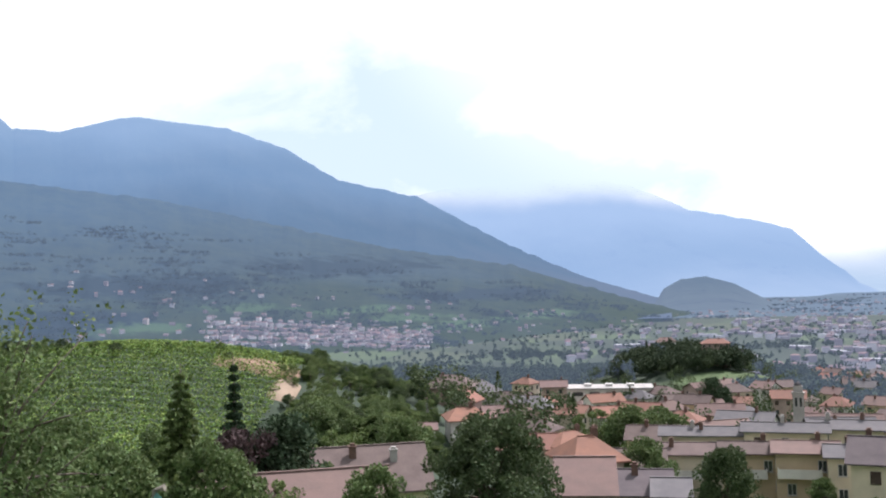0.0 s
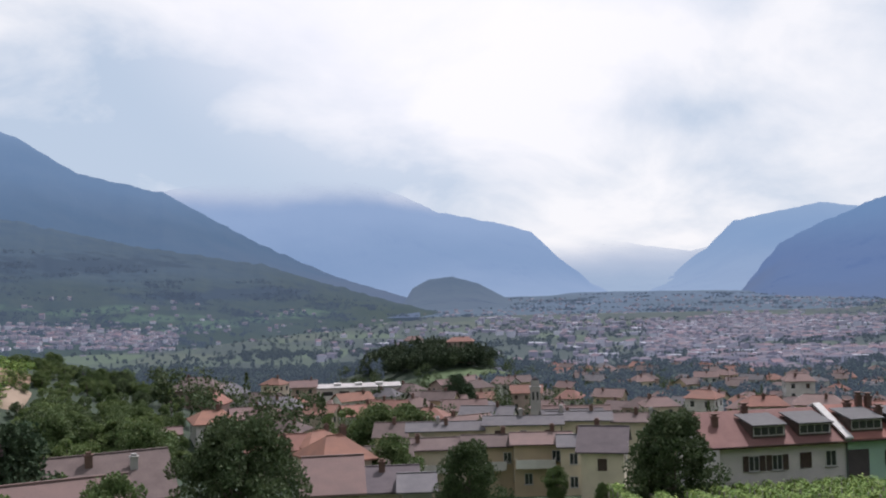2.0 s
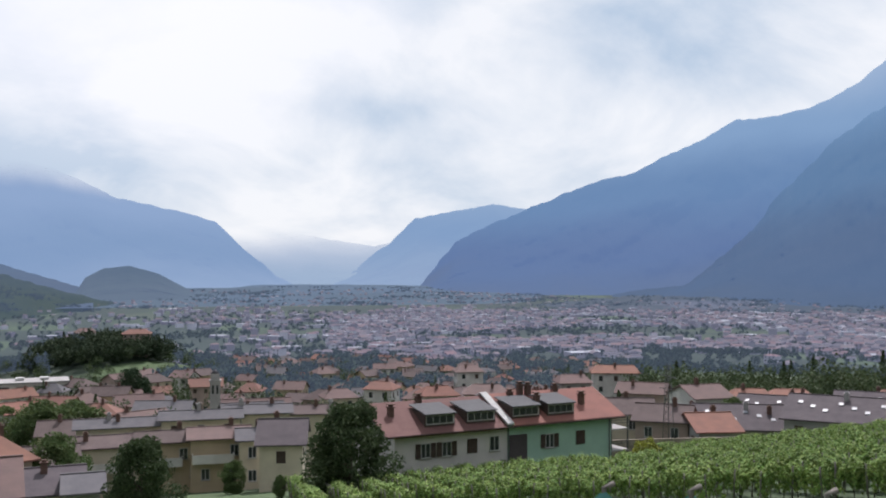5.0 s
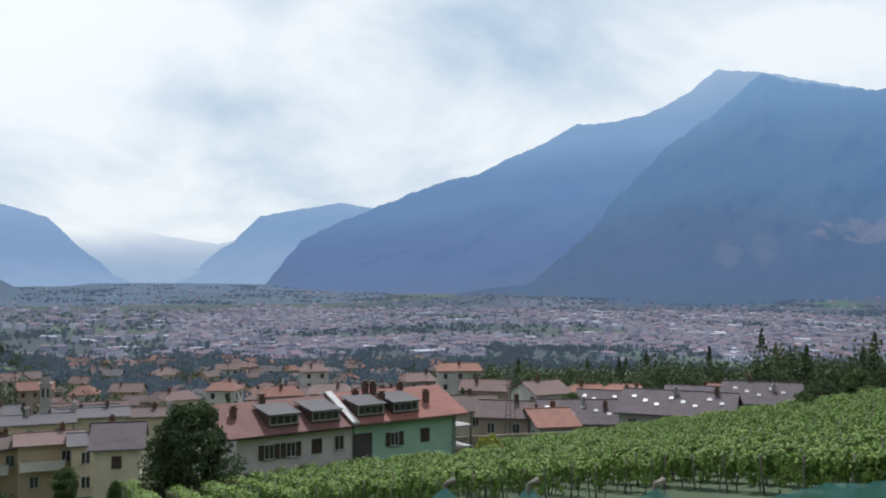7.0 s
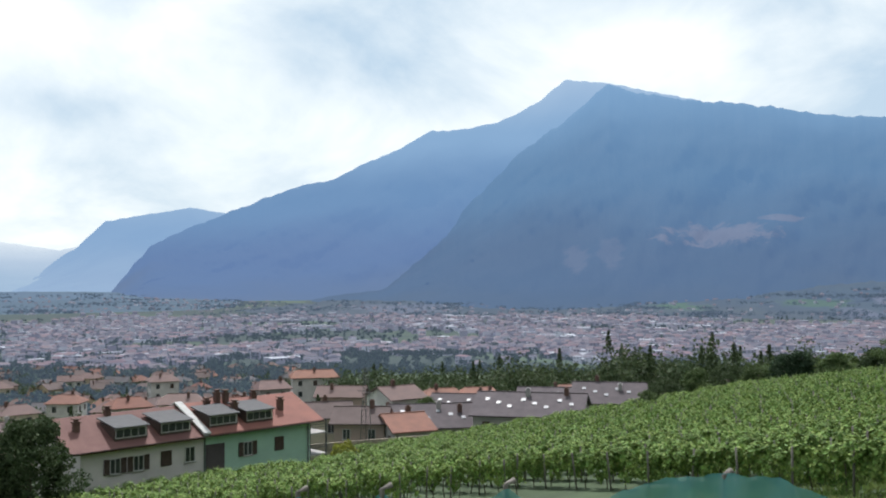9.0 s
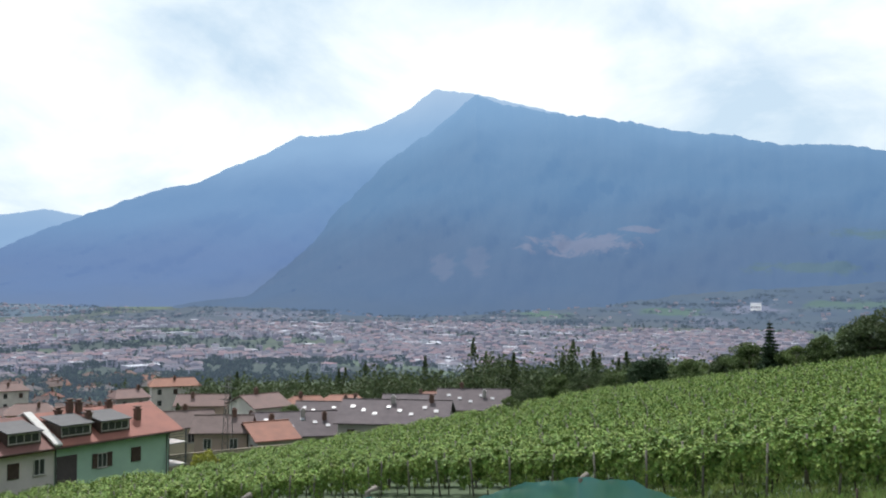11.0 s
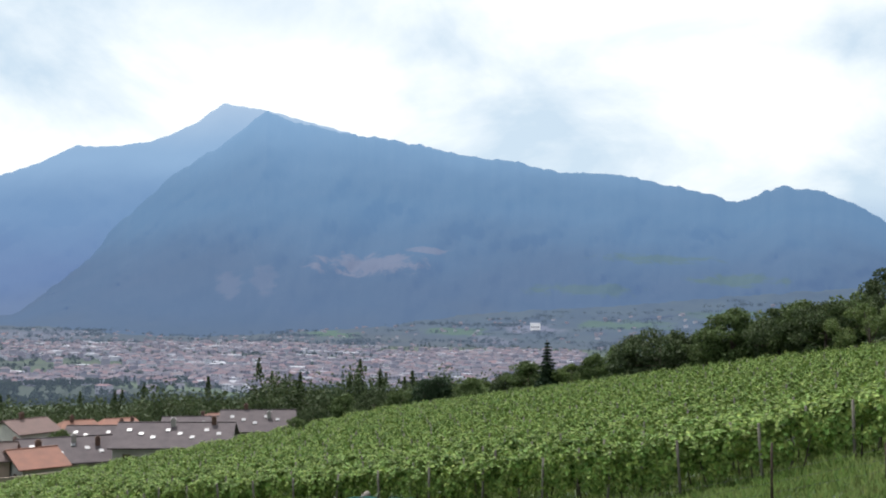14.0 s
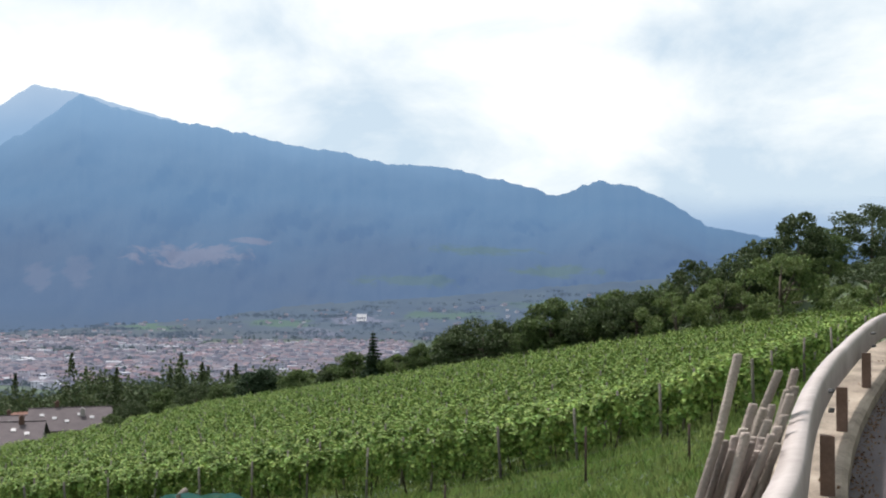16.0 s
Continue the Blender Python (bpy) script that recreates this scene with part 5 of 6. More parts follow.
bm = bmesh.new(); slope_roof(bm, -0.2, 12.0); part("roof", bm, ROOF_RED, duplex, "red-brown tiled roof")
bm = bmesh.new(); slope_roof(bm, 12.6, 25.2, 0.12); part("roof", bm, ROOF_RED2, duplex, "coral-red tiled roof")
bm = bmesh.new(); slope_roof(bm, 11.95, 12.65, 0.34); part("fire_wall", bm, WHITE, duplex, "white parapet between the halves")
for x0, x1, lift in ((4.0, 7.0, 0), (8.2, 11.2, 0), (13.0, 16.0, 0.12), (16.9, 19.9, 0.12)):
    bm = bmesh.new(); box(bm, x0, x1, 1.0, 4.4, 0.2 + lift, 1.62 + lift)
    dorm = part("dormer", bm, SHUTTER, duplex, "dark-clad dormer with zinc roof")
    bm = bmesh.new()
    vs = [bm.verts.new(p) for p in ((x0 - 0.1, 0.7, 1.5 + lift), (x1 + 0.1, 0.7, 1.5 + lift), (x1 + 0.1, 4.3, 2.0 + lift), (x0 - 0.1, 4.3, 2.0 + lift), (x0 - 0.1, 0.7, 1.6 + lift), (x1 + 0.1, 0.7, 1.6 + lift), (x1 + 0.1, 4.3, 2.1 + lift), (x0 - 0.1, 4.3, 2.1 + lift))]
    for f in ((3, 2, 1, 0), (4, 5, 6, 7), (0, 1, 5, 4), (1, 2, 6, 5), (2, 3, 7, 6), (3, 0, 4, 7)):
        bm.faces.new([vs[i] for i in f])
    o = part("dormer_roof", bm, METAL, dorm, "zinc sheet roof")
    bm = bmesh.new()
    n = 4
    for k in range(n):
        a = x0 + 0.15 + (x1 - x0 - 0.3) * k / n
        b = a + (x1 - x0 - 0.3) / n - 0.08
        box(bm, a, b, 0.94, 1.02, 0.72 + lift, 1.36 + lift, 1)
    box(bm, x0 + 0.08, x1 - 0.08, 0.97, 1.01, 0.62 + lift, 1.44 + lift, 0)
    part("dormer_window", bm, [WHITE, GLASS_DARK], dorm)
for cx_, cy_, hh in ((1.6, 3.2, 0.7), (5.2, 5.0, 0.5), (14.9, 4.7, 0.5), (16.5, 2.4, 1.3), (17.0, 4.8, 1.0), (16.2, 5.0, 1.0), (20.4, 5.2, 0.5), (21.8, 2.6, 1.0)):
    bm = bmesh.new(); z0 = RISE * cy_ / DEPTH
    box(bm, cx_ - 0.25, cx_ + 0.25, cy_ - 0.25, cy_ + 0.25, z0 - 0.3, z0 + hh); box(bm, cx_ - 0.34, cx_ + 0.34, cy_ - 0.34, cy_ + 0.34, z0 + hh, z0 + hh + 0.1)
    box(bm, cx_ - 0.3, cx_ + 0.3, cy_ - 0.3, cy_ + 0.3, z0 + hh + 0.28, z0 + hh + 0.36); box(bm, cx_ - 0.16, cx_ + 0.16, cy_ - 0.16, cy_ + 0.16, z0 + hh + 0.1, z0 + hh + 0.28)
    part("chimney", bm, BRICK_RED, duplex, "brown chimney with cap")
for xx, me, zz in ((3.9, WIN[1], -1.6), (6.0, WIN[1], -1.6), (8.6, DARKWIN, -1.55), (10.9, WIN[0], -1.5), (16.9, WIN[1], -1.75), (20.4, DARKWIN, -1.7), (16.5, WIN[3], -4.6), (18.2, WIN[3], -4.6), (6.0, WIN[3], -4.6)):
    set_window(me, duplex, pose(xx, 0.68, zz))
# the recess's shade is put in as a flat dark panel on the wall
bm = bmesh.new(); box(bm, 12.5, 14.4, 0.62, 0.7, -4.2, -0.9); part("door", bm, ROOFS[5], duplex, "dark recess done as a flat dark grey panel")
bm = bmesh.new(); tube(bm, [(23.7, 0.55, -6.5), (23.7, 0.55, -0.1)], [0.06, 0.06], 8); part("downpipe", bm, METAL, duplex)
bm = bmesh.new(); tube(bm, [(12.35, 0.6, -6.5), (12.35, 0.6, -0.1)], [0.06, 0.06], 8); part("downpipe", bm, METAL, duplex)
bm = bmesh.new(); tube(bm, [(-0.2, -0.06, -0.06), (25.2, -0.06, 0.0)], [0.07, 0.07], 8); part("gutter", bm, SHUTTER, duplex)
bm = bmesh.new()
for zz in (-1.3, -3.4, -5.2):
    box(bm, 24.0, 26.4, 1.0, 5.0, zz - 0.12, zz)
part("balcony", bm, WALLS[4], duplex, "grey side balconies")
for px_ in (24.3, 26.3):
    for py_ in (1.1, 4.9):
        bm = bmesh.new(); box(bm, px_ - 0.06, px_ + 0.06, py_ - 0.06, py_ + 0.06, -7.0, -0.1); part("balcony_post", bm, METAL, duplex)
for zz in (-0.5, -2.5, -4.4):
    bm = bmesh.new()
    for q in (0, 0.28):
        box(bm, 24.0, 26.4, 0.98, 1.03, zz - q, zz - q + 0.05)
    part("balcony_rail", bm, METAL, duplex)

# lattice mast beside the double house
mx, my = polar(45.4, 118)
mast = tagged(new("power_mast"), "grey steel lattice mast with short arms", "mast")
mg = ground_z(mx, my); mh = EYE + 118 * math.tan(radians(-5.6)) - mg
mast.matrix_world = pose(mx, my, mg)
bm = bmesh.new()
for sx in (-1, 1):
    for sy in (-1, 1):
        tube(bm, [(0.55 * sx, 0.55 * sy, -0.5), (0.16 * sx, 0.16 * sy, mh)], [0.05, 0.03], 5)
for k in range(14):
    z0, z1 = mh * k / 14, mh * (k + 1) / 14
    w0, w1 = 0.55 - 0.39 * k / 14, 0.55 - 0.39 * (k + 1) / 14
    tube(bm, [(-w0, -w0, z0), (w1, -w1, z1)], [0.022, 0.022], 4); tube(bm, [(w0, w0, z0), (-w1, w1, z1)], [0.022, 0.022], 4); tube(bm, [(-w0, w0, z0), (-w1, -w1, z1)], [0.022, 0.022], 4)
part("lattice", bm, METAL, mast)
for zz in (mh * 0.72, mh * 0.86):
    bm = bmesh.new(); tube(bm, [(-1.4, 0, zz + 0.3), (0, 0, zz), (1.4, 0, zz - 0.3)], [0.04, 0.06, 0.04], 5); part("cross_arm", bm, METAL, mast)


# ------------------------------------------------------------------ far towns, joined
def town(name, label, n, pick, seed, roofs, walls, loose):
    rng = np.random.default_rng(seed)
    V, F, MI = [], [], []
    while len(F) < n * 7:
        az, d, big = pick(rng)
        x, y = polar(az, d)
        if any((x - a) ** 2 + (y - b) ** 2 < c * c for a, b, c in ((kx, ky, 60),)):
            continue
        # built-up quarters with green gaps between them, looser towards the edges
        if noise.fractal((x * 0.0035, y * 0.0035, 4), 0.9, 2.1, 4) + rng.normal(0, 0.16) < loose:
            continue
        z = ground_z(x, y) - 1
        flat = rng.random() < big * (2.2 if d > 1500 else 1)
        w, dp = (rng.uniform(14, 34), rng.uniform(9, 16)) if flat else (rng.uniform(6, 11.5), rng.uniform(6, 8.5))
        h, r = (rng.uniform(4, 7.5), 0.3) if flat else (rng.uniform(4, 8.5) * (1.4 if rng.random() < 0.12 else 1), rng.uniform(1.1, 1.9))
        a = radians(-az + rng.choice([20, 20, -70, 5, -35]) + rng.normal(0, 6))
        c, s = math.cos(a), math.sin(a)
        loc = [(-w / 2, -dp / 2, 0), (w / 2, -dp / 2, 0), (w / 2, dp / 2, 0), (-w / 2, dp / 2, 0), (-w / 2, -dp / 2, h), (w / 2, -dp / 2, h), (w / 2, dp / 2, h), (-w / 2, dp / 2, h)]
        hp = w * 0.25 if rng.random() < 0.5 and not flat else 0
        o = 0.6
        rf = [(-w / 2 - o, -dp / 2 - o, h), (w / 2 + o, -dp / 2 - o, h), (w / 2 + o, dp / 2 + o, h), (-w / 2 - o, dp / 2 + o, h), (-w / 2 - o + hp, 0, h + r), (w / 2 + o - hp, 0, h + r)]
        b = len(V)
        V += [(x + c * p - s * q, y + s * p + c * q, z + t) for p, q, t in loc + rf]
        wi = len(roofs) + int(rng.integers(0, len(walls)))
        ri = int(rng.integers(0, len(roofs) - 1)) if not flat else len(roofs) - 1
        for f, mi in (((0, 1, 5, 4), wi), ((1, 2, 6, 5), wi), ((2, 3, 7, 6), wi), ((3, 0, 4, 7), wi), ((8, 9, 13, 12), ri), ((10, 11, 12, 13), ri), ((9, 10, 13), ri), ((11, 8, 12), ri)):
            F.append(tuple(b + i for i in f)); MI.append(mi)
        # window rows on the long face
        if d < 1050:
            for fl in range(int(h / 3)):
                for k in range(max(int(w / 3.2), 1)):
                    px = -w / 2 + (k + 0.5) * w / max(int(w / 3.2), 1)
                    zz = h - 1.9 - 2.9 * fl
                    bb = len(V)
                    V += [(x + c * p - s * q, y + s * p + c * q, z + t) for p, q, t in ((px - 0.5, -dp / 2 - 0.05, zz), (px + 0.5, -dp / 2 - 0.05, zz), (px + 0.5, -dp / 2 - 0.05, zz + 1.3), (px - 0.5, -dp / 2 - 0.05, zz + 1.3))]
                    F.append((bb, bb + 1, bb + 2, bb + 3)); MI.append(len(roofs) + len(walls))
                    n += 1 / 7
    ob = mesh_ob(name, V, F, [*roofs, *walls, GLASS_DARK], idx=MI)
    return tagged(ob, label, "town", kind="stuff")


# far roofs and walls: bluish emission mixed in as painted haze
def hazed_town_tile(name, base, other):
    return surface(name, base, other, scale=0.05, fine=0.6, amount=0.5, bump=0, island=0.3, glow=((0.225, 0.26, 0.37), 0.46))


T_R = [hazed_town_tile("town_roof_red", (0.26, 0.15, 0.125), (0.20, 0.125, 0.11)), hazed_town_tile("town_roof_brown", (0.13, 0.115, 0.12), (0.16, 0.135, 0.138)), hazed_town_tile("town_roof_rose", (0.24, 0.185, 0.17), (0.20, 0.16, 0.155)), hazed_town_tile("town_roof_flat", (0.62, 0.63, 0.66), (0.36, 0.37, 0.40))]
T_W = [hazed_town_tile("town_wall_white", (0.80, 0.78, 0.77), (0.66, 0.65, 0.64)), hazed_town_tile("town_wall_cream", (0.36, 0.33, 0.30), (0.32, 0.30, 0.27)), hazed_town_tile("town_wall_rose", (0.32, 0.27, 0.26), (0.29, 0.255, 0.245))]


def pick_main(rng):
    az = rng.uniform(26, 78)
    far = 2150 - 11 * max(az - 45, 0) - 6 * max(40 - az, 0)
    near = 860 + 60 * math.sin(az * 0.7)
    return az, rng.uniform(near, far), 0.07


def pick_mid(rng):
    az = rng.triangular(6, 32, 35)
    return az, rng.uniform(640, 2300), 0.06


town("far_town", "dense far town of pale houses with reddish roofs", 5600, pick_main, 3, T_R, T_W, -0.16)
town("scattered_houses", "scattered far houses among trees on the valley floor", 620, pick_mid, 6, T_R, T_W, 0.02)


# small houses on the mountains' lower slopes
def slope_houses(name, label, source, n, az0, az1, t0, t1, seed):
    rng = np.random.default_rng(seed)
    vs, R, rows_ = SURF[source]
    cols = len(vs) // R
    V, F, MI = [], [], []
    while len(F) < n * 7:
        i, j = int(rng.integers(0, cols)), int(rng.uniform(t0, t1) * rows_)
        x, y, z = vs[i * R + j]
        az = math.degrees(math.atan2(x, y))
        if not az0 < az < az1:
            continue
        x, y = x + rng.normal(0, 8), y + rng.normal(0, 8)
        w, dp, h, r = rng.uniform(5, 9.5), rng.uniform(5, 7), rng.uniform(1.2, 3.2), 1.7
        roof, wall = int(rng.integers(0, 3)), 3 + int(rng.integers(0, 3))
        a = radians(-az + rng.normal(0, 25)); c, s_ = math.cos(a), math.sin(a)
        b = len(V)
        V += [(x + c * p - s_ * q, y + s_ * p + c * q, z + t) for p, q, t in ((-w / 2, -dp / 2, -8), (w / 2, -dp / 2, -8), (w / 2, dp / 2, -8), (-w / 2, dp / 2, -8), (-w / 2, -dp / 2, h), (w / 2, -dp / 2, h), (w / 2, dp / 2, h), (-w / 2, dp / 2, h), (-w / 2, 0, h + r), (w / 2, 0, h + r))]
        for f, mi in (((0, 1, 5, 4), wall), ((1, 2, 6, 9, 5), wall), ((2, 3, 7, 6), wall), ((3, 0, 4, 8, 7), wall), ((4, 5, 9, 8), roof), ((6, 7, 8, 9), roof)):
            F.append(tuple(b + k for k in f)); MI.append(mi)
        F.append((b + 3, b + 2, b + 1, b)); MI.append(wall)
    return tagged(mesh_ob(name, V, F, [*T_R[:3], *T_W], idx=MI), label, "houses", kind="stuff")


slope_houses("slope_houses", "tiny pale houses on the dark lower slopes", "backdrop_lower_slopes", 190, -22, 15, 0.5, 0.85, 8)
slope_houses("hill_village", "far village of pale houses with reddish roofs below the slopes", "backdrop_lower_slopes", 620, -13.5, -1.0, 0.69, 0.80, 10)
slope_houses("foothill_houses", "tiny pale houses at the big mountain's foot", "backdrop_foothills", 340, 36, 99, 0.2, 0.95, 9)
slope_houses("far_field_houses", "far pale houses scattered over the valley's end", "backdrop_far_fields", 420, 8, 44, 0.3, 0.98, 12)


def slope_trees(name, label, source, n, az0, az1, t0, t1, seed, tall=(6, 11)):
    """Woods and hedges on a far slope, in drifts, joined."""
    rng = np.random.default_rng(seed)
    vs, R, rows_ = SURF[source]
    cols = len(vs) // R
    pts = []
    for k in range(n * 6):
        if len(pts) >= n:
            break
        i, j = int(rng.integers(0, cols)), int(rng.uniform(t0, t1) * rows_)
        x, y, z = vs[i * R + j]
        az = math.degrees(math.atan2(x, y))
        if not az0 < az < az1 or (noise.fractal((az * 0.35, j * 0.16, seed), 0.9, 2.1, 4) < 0.14 and k % 14):
            continue
        # a hedge or clump runs along the slope from here
        ux, uy = math.cos(radians(az)), -math.sin(radians(az))
        for c in range(7):
            h, run = rng.uniform(*tall), rng.normal(0, 24)
            g = rng.normal(size=(24, 3)); g /= np.linalg.norm(g, axis=1)[:, None]
            pts.append(np.array([x + run * ux + rng.normal(0, 5), y + run * uy + rng.normal(0, 5), z + 0.3 * h]) + g * np.array([0.6, 0.6, 0.42]) * h * rng.uniform(0.6, 1.0, (24, 1)))
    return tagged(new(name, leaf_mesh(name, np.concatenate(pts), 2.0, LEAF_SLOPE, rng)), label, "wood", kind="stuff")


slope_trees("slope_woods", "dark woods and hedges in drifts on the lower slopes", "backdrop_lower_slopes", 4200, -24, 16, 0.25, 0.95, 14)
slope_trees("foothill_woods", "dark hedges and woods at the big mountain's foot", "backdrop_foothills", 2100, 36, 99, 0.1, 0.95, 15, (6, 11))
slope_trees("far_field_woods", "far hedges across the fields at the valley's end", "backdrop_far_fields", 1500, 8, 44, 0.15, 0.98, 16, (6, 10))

# bare earth heap and sandy cut beside the hill vines
EARTH = surface("brown_earth", (0.20, 0.13, 0.095), (0.27, 0.19, 0.14), scale=0.3, fine=3, bump=0.5)
SAND = surface("pale_sand", (0.32, 0.25, 0.19), (0.26, 0.20, 0.15), scale=0.3, fine=3, bump=0.4)


def heap(az, d, el, w, dep, mat, label):
    x0, y0 = polar(az, d)
    z0 = EYE + d * math.tan(radians(el))
    vs, fs, n, m = [], [], 28, 12
    for i in range(n + 1):
        for j in range(m + 1):
            u, v = 2 * i / n - 1, 2 * j / m - 1
            x, y = x0 + u * w / 2, y0 + v * dep / 2
            r = max(0, 1 - u * u) ** 0.6 * max(0, 1 - v * v) ** 0.8
            g = ground_z(x, y) - 0.4
            vs.append((x, y, g + min(max(z0 - g, 1.2), 1.8) * r * (0.85 + 0.3 * noise.noise((x * 0.2, y * 0.2, 2)))))
    for i in range(n):
        for j in range(m):
            fs.append((i * (m + 1) + j, (i + 1) * (m + 1) + j, (i + 1) * (m + 1) + j + 1, i * (m + 1) + j + 1))
    return tagged(mesh_ob("earth_mound", vs, fs, mat, smooth=True), label, "earth heap")


heap(-10.8, 186, -3.75, 17, 14, EARTH, "bare brown earth heap on the hill")
heap(-9.3, 172, -4.75, 5, 14, SAND, "pale sandy cut slope beside the vines")

# the lone white building high above the town
vs_m = SURF["backdrop_foothills"][0]
wb = min(vs_m, key=lambda v: abs(math.degrees(math.atan2(v[0], v[1])) - 75.1) * 2 + abs(math.degrees(math.atan2(v[2] - EYE, math.hypot(v[0], v[1]))) + 1.75))
hall = tagged(new("white_hall"), "lone white building on the dark mountainside", "building")
hall.matrix_world = pose(wb[0], wb[1], wb[2], 0, 0, -75)
# the wall's brightness is partly painted: pale emission mixed into its white
bm = bmesh.new(); box(bm, -11, 11, -7, 7, -10, 13); part("wall", bm, surface("far_white_wall_glow", (0.8, 0.8, 0.78), (0.7, 0.7, 0.7), scale=0.1, fine=1, bump=0, glow=((0.75, 0.78, 0.8), 0.6)), hall)
bm = bmesh.new(); gable_roof(bm, 22, 14, 13, 2, 0.6, 0.4); part("roof", bm, T_R[3], hall)
for k in range(4):
    bm = bmesh.new(); box(bm, -9.5 + 5 * k, -6.5 + 5 * k, -7.2, -7.0, 3, 8); part("window", bm, T_R[1], hall)

# ------------------------------------------------------------------ the road edge, rail, stakes and nets
CONCRETE = surface("pale_concrete", (0.38, 0.325, 0.265), (0.17, 0.14, 0.115), scale=2.5, fine=30, bump=0.3)
ASPHALT = surface("asphalt", (0.085, 0.075, 0.08), (0.13, 0.115, 0.12), scale=1.5, fine=80, bump=0.4)
RAIL_MAT = surface("galvanised_rail", (0.44, 0.395, 0.38), (0.28, 0.24, 0.225), rough=0.55, metal=0.2, scale=1.8, fine=14, amount=0.5, bump=0.08)
RUST = surface("rusty_steel", (0.15, 0.105, 0.085), (0.22, 0.15, 0.12), rough=0.8, scale=6, fine=40, bump=0.3)
STAKE = surface("grey_stake_wood", (0.33, 0.28, 0.25), (0.22, 0.19, 0.17), scale=4, fine=50, bump=0.5, vary=0.3)
XS = [-40, -20, -8, -3, 0, 1.0, 1.7, 2.4, 3.2, 3.9, 4.55, 5.6, 6.7, 7.7, 8.84, 10, 11.2, 12.6, 14, 16, 18, 22, 26, 30]


def smooth_y(x):
    return sum(rail_y(x + o) for o in (-0.9, -0.45, 0, 0.45, 0.9)) / 5


def along(x, off):
    """A point at off metres to the road's side of the rail."""
    dx, dy = 0.2, smooth_y(x + 0.1) - smooth_y(x - 0.1)
    L = math.hypot(dx, dy)
    return x + dy / L * off, smooth_y(x) - dx / L * off


def ribbon(name, bands, mat, label, category, kind="structure"):
    """A strip with thickness along the rail; bands: offset, height over the road."""
    vs, fs = [], []
    for x in XS:
        for off, up in bands:
            px, py = along(x, off)
            vs.append((px, py, road_z(x) + up))
    n = len(bands)
    for i in range(len(XS) - 1):
        for j in range(n - 1):
            fs.append((i * n + j, i * n + j + 1, (i + 1) * n + j + 1, (i + 1) * n + j))
    return tagged(mesh_ob(name, vs, fs, mat), label, category, kind=kind)


ribbon("kerb", [(-0.35, -0.9), (-0.35, 0.20), (0.20, 0.20), (0.24, 0.17), (0.24, -0.3)], CONCRETE, "pale worn concrete kerb strip under the rail", "kerb")
ribbon("road", [(0.232, 0.06), (2.0, 0.06), (6.0, 0.04), (6.0, -0.5)], ASPHALT, "dark grey asphalt hillside road", "road")

rail = tagged(new("guard_rail"), "curved pale galvanised road guard rail on posts", "guard rail")
prof = [(-0.02, 0.46), (-0.02, 0.52), (-0.085, 0.55), (-0.085, 0.61), (-0.02, 0.64), (-0.085, 0.67), (-0.085, 0.73), (-0.02, 0.76), (0.03, 0.765), (0.045, 0.72), (0.045, 0.5), (0.02, 0.455)]
bm = bmesh.new()
xs = [x0 + (x1 - x0) * k / 4 for x0, x1 in zip(XS[3:], XS[4:]) for k in range(4)] + [XS[-1]]
rings = []
for x in xs:
    ring = []
    for o, u in prof:
        px, py = along(x, o * 1.0)
        ring.append(bm.verts.new((px, py, road_z(x) + u)))
    rings.append(ring)
for a, b in zip(rings, rings[1:]):
    for k in range(len(prof)):
        f = bm.faces.new((a[k], b[k], b[(k + 1) % len(prof)], a[(k + 1) % len(prof)])); f.smooth = True
bmesh.ops.recalc_face_normals(bm, faces=bm.faces)
part("beam", bm, RAIL_MAT, rail)
for x in (-6, -3, 0, 2.4, 4.7, 7.0, 9.4, 11.9, 14.5, 17.2, 20, 23):
    px, py = along(x, 0.11)
    bm = bmesh.new(); box(bm, -0.04, 0.04, -0.06, 0.03, -0.3, 0.58)
    part("post", bm, RUST, rail, "brown rusty steel post").matrix_basis = pose(px, py, road_z(x), 0, 0, math.degrees(math.atan2(smooth_y(x + 0.1) - smooth_y(x - 0.1), 0.2)))
for x in (3.9, 8.3, 12.7):
    px, py = along(x, 0.0)
    bm = bmesh.new()
    for u in (0.55, 0.7):
        for q in (-0.06, 0.06):
            tube(bm, [(q, -0.09, u), (q, -0.13, u)], [0.016, 0.012], 6)
    part("bolt", bm, METAL, rail).matrix_basis = pose(px, py, road_z(x), 0, 0, math.degrees(math.atan2(smooth_y(x + 0.1) - smooth_y(x - 0.1), 0.2)))

# stacked vine stakes leaning by the rail
sr = np.random.default_rng(91)
tops = [(96.35, 6.3, -3.3), (98.3, 6.9, -4.1), (99.1, 7.0, -4.0), (98.7, 6.8, -5.1), (97.1, 6.4, -5.9), (97.6, 6.5, -6.1), (98.0, 6.7, -5.9), (97.9, 6.2, -6.7), (98.9, 6.6, -5.3), (96.7, 6.0, -7.2), (97.2, 5.9, -7.6), (97.7, 5.8, -8.0), (98.4, 6.1, -7.0), (96.3, 5.8, -7.6), (98.7, 6.2, -6.4), (99.4, 6.9, -4.9), (96.9, 5.7, -8.6), (98.2, 5.7, -8.4)]
tops += [(95.6 + 0.26 * k, 5.6 + 0.08 * (k % 5), -7.4 - 0.9 * ((k * 7) % 5) / 4) for k in range(12)]
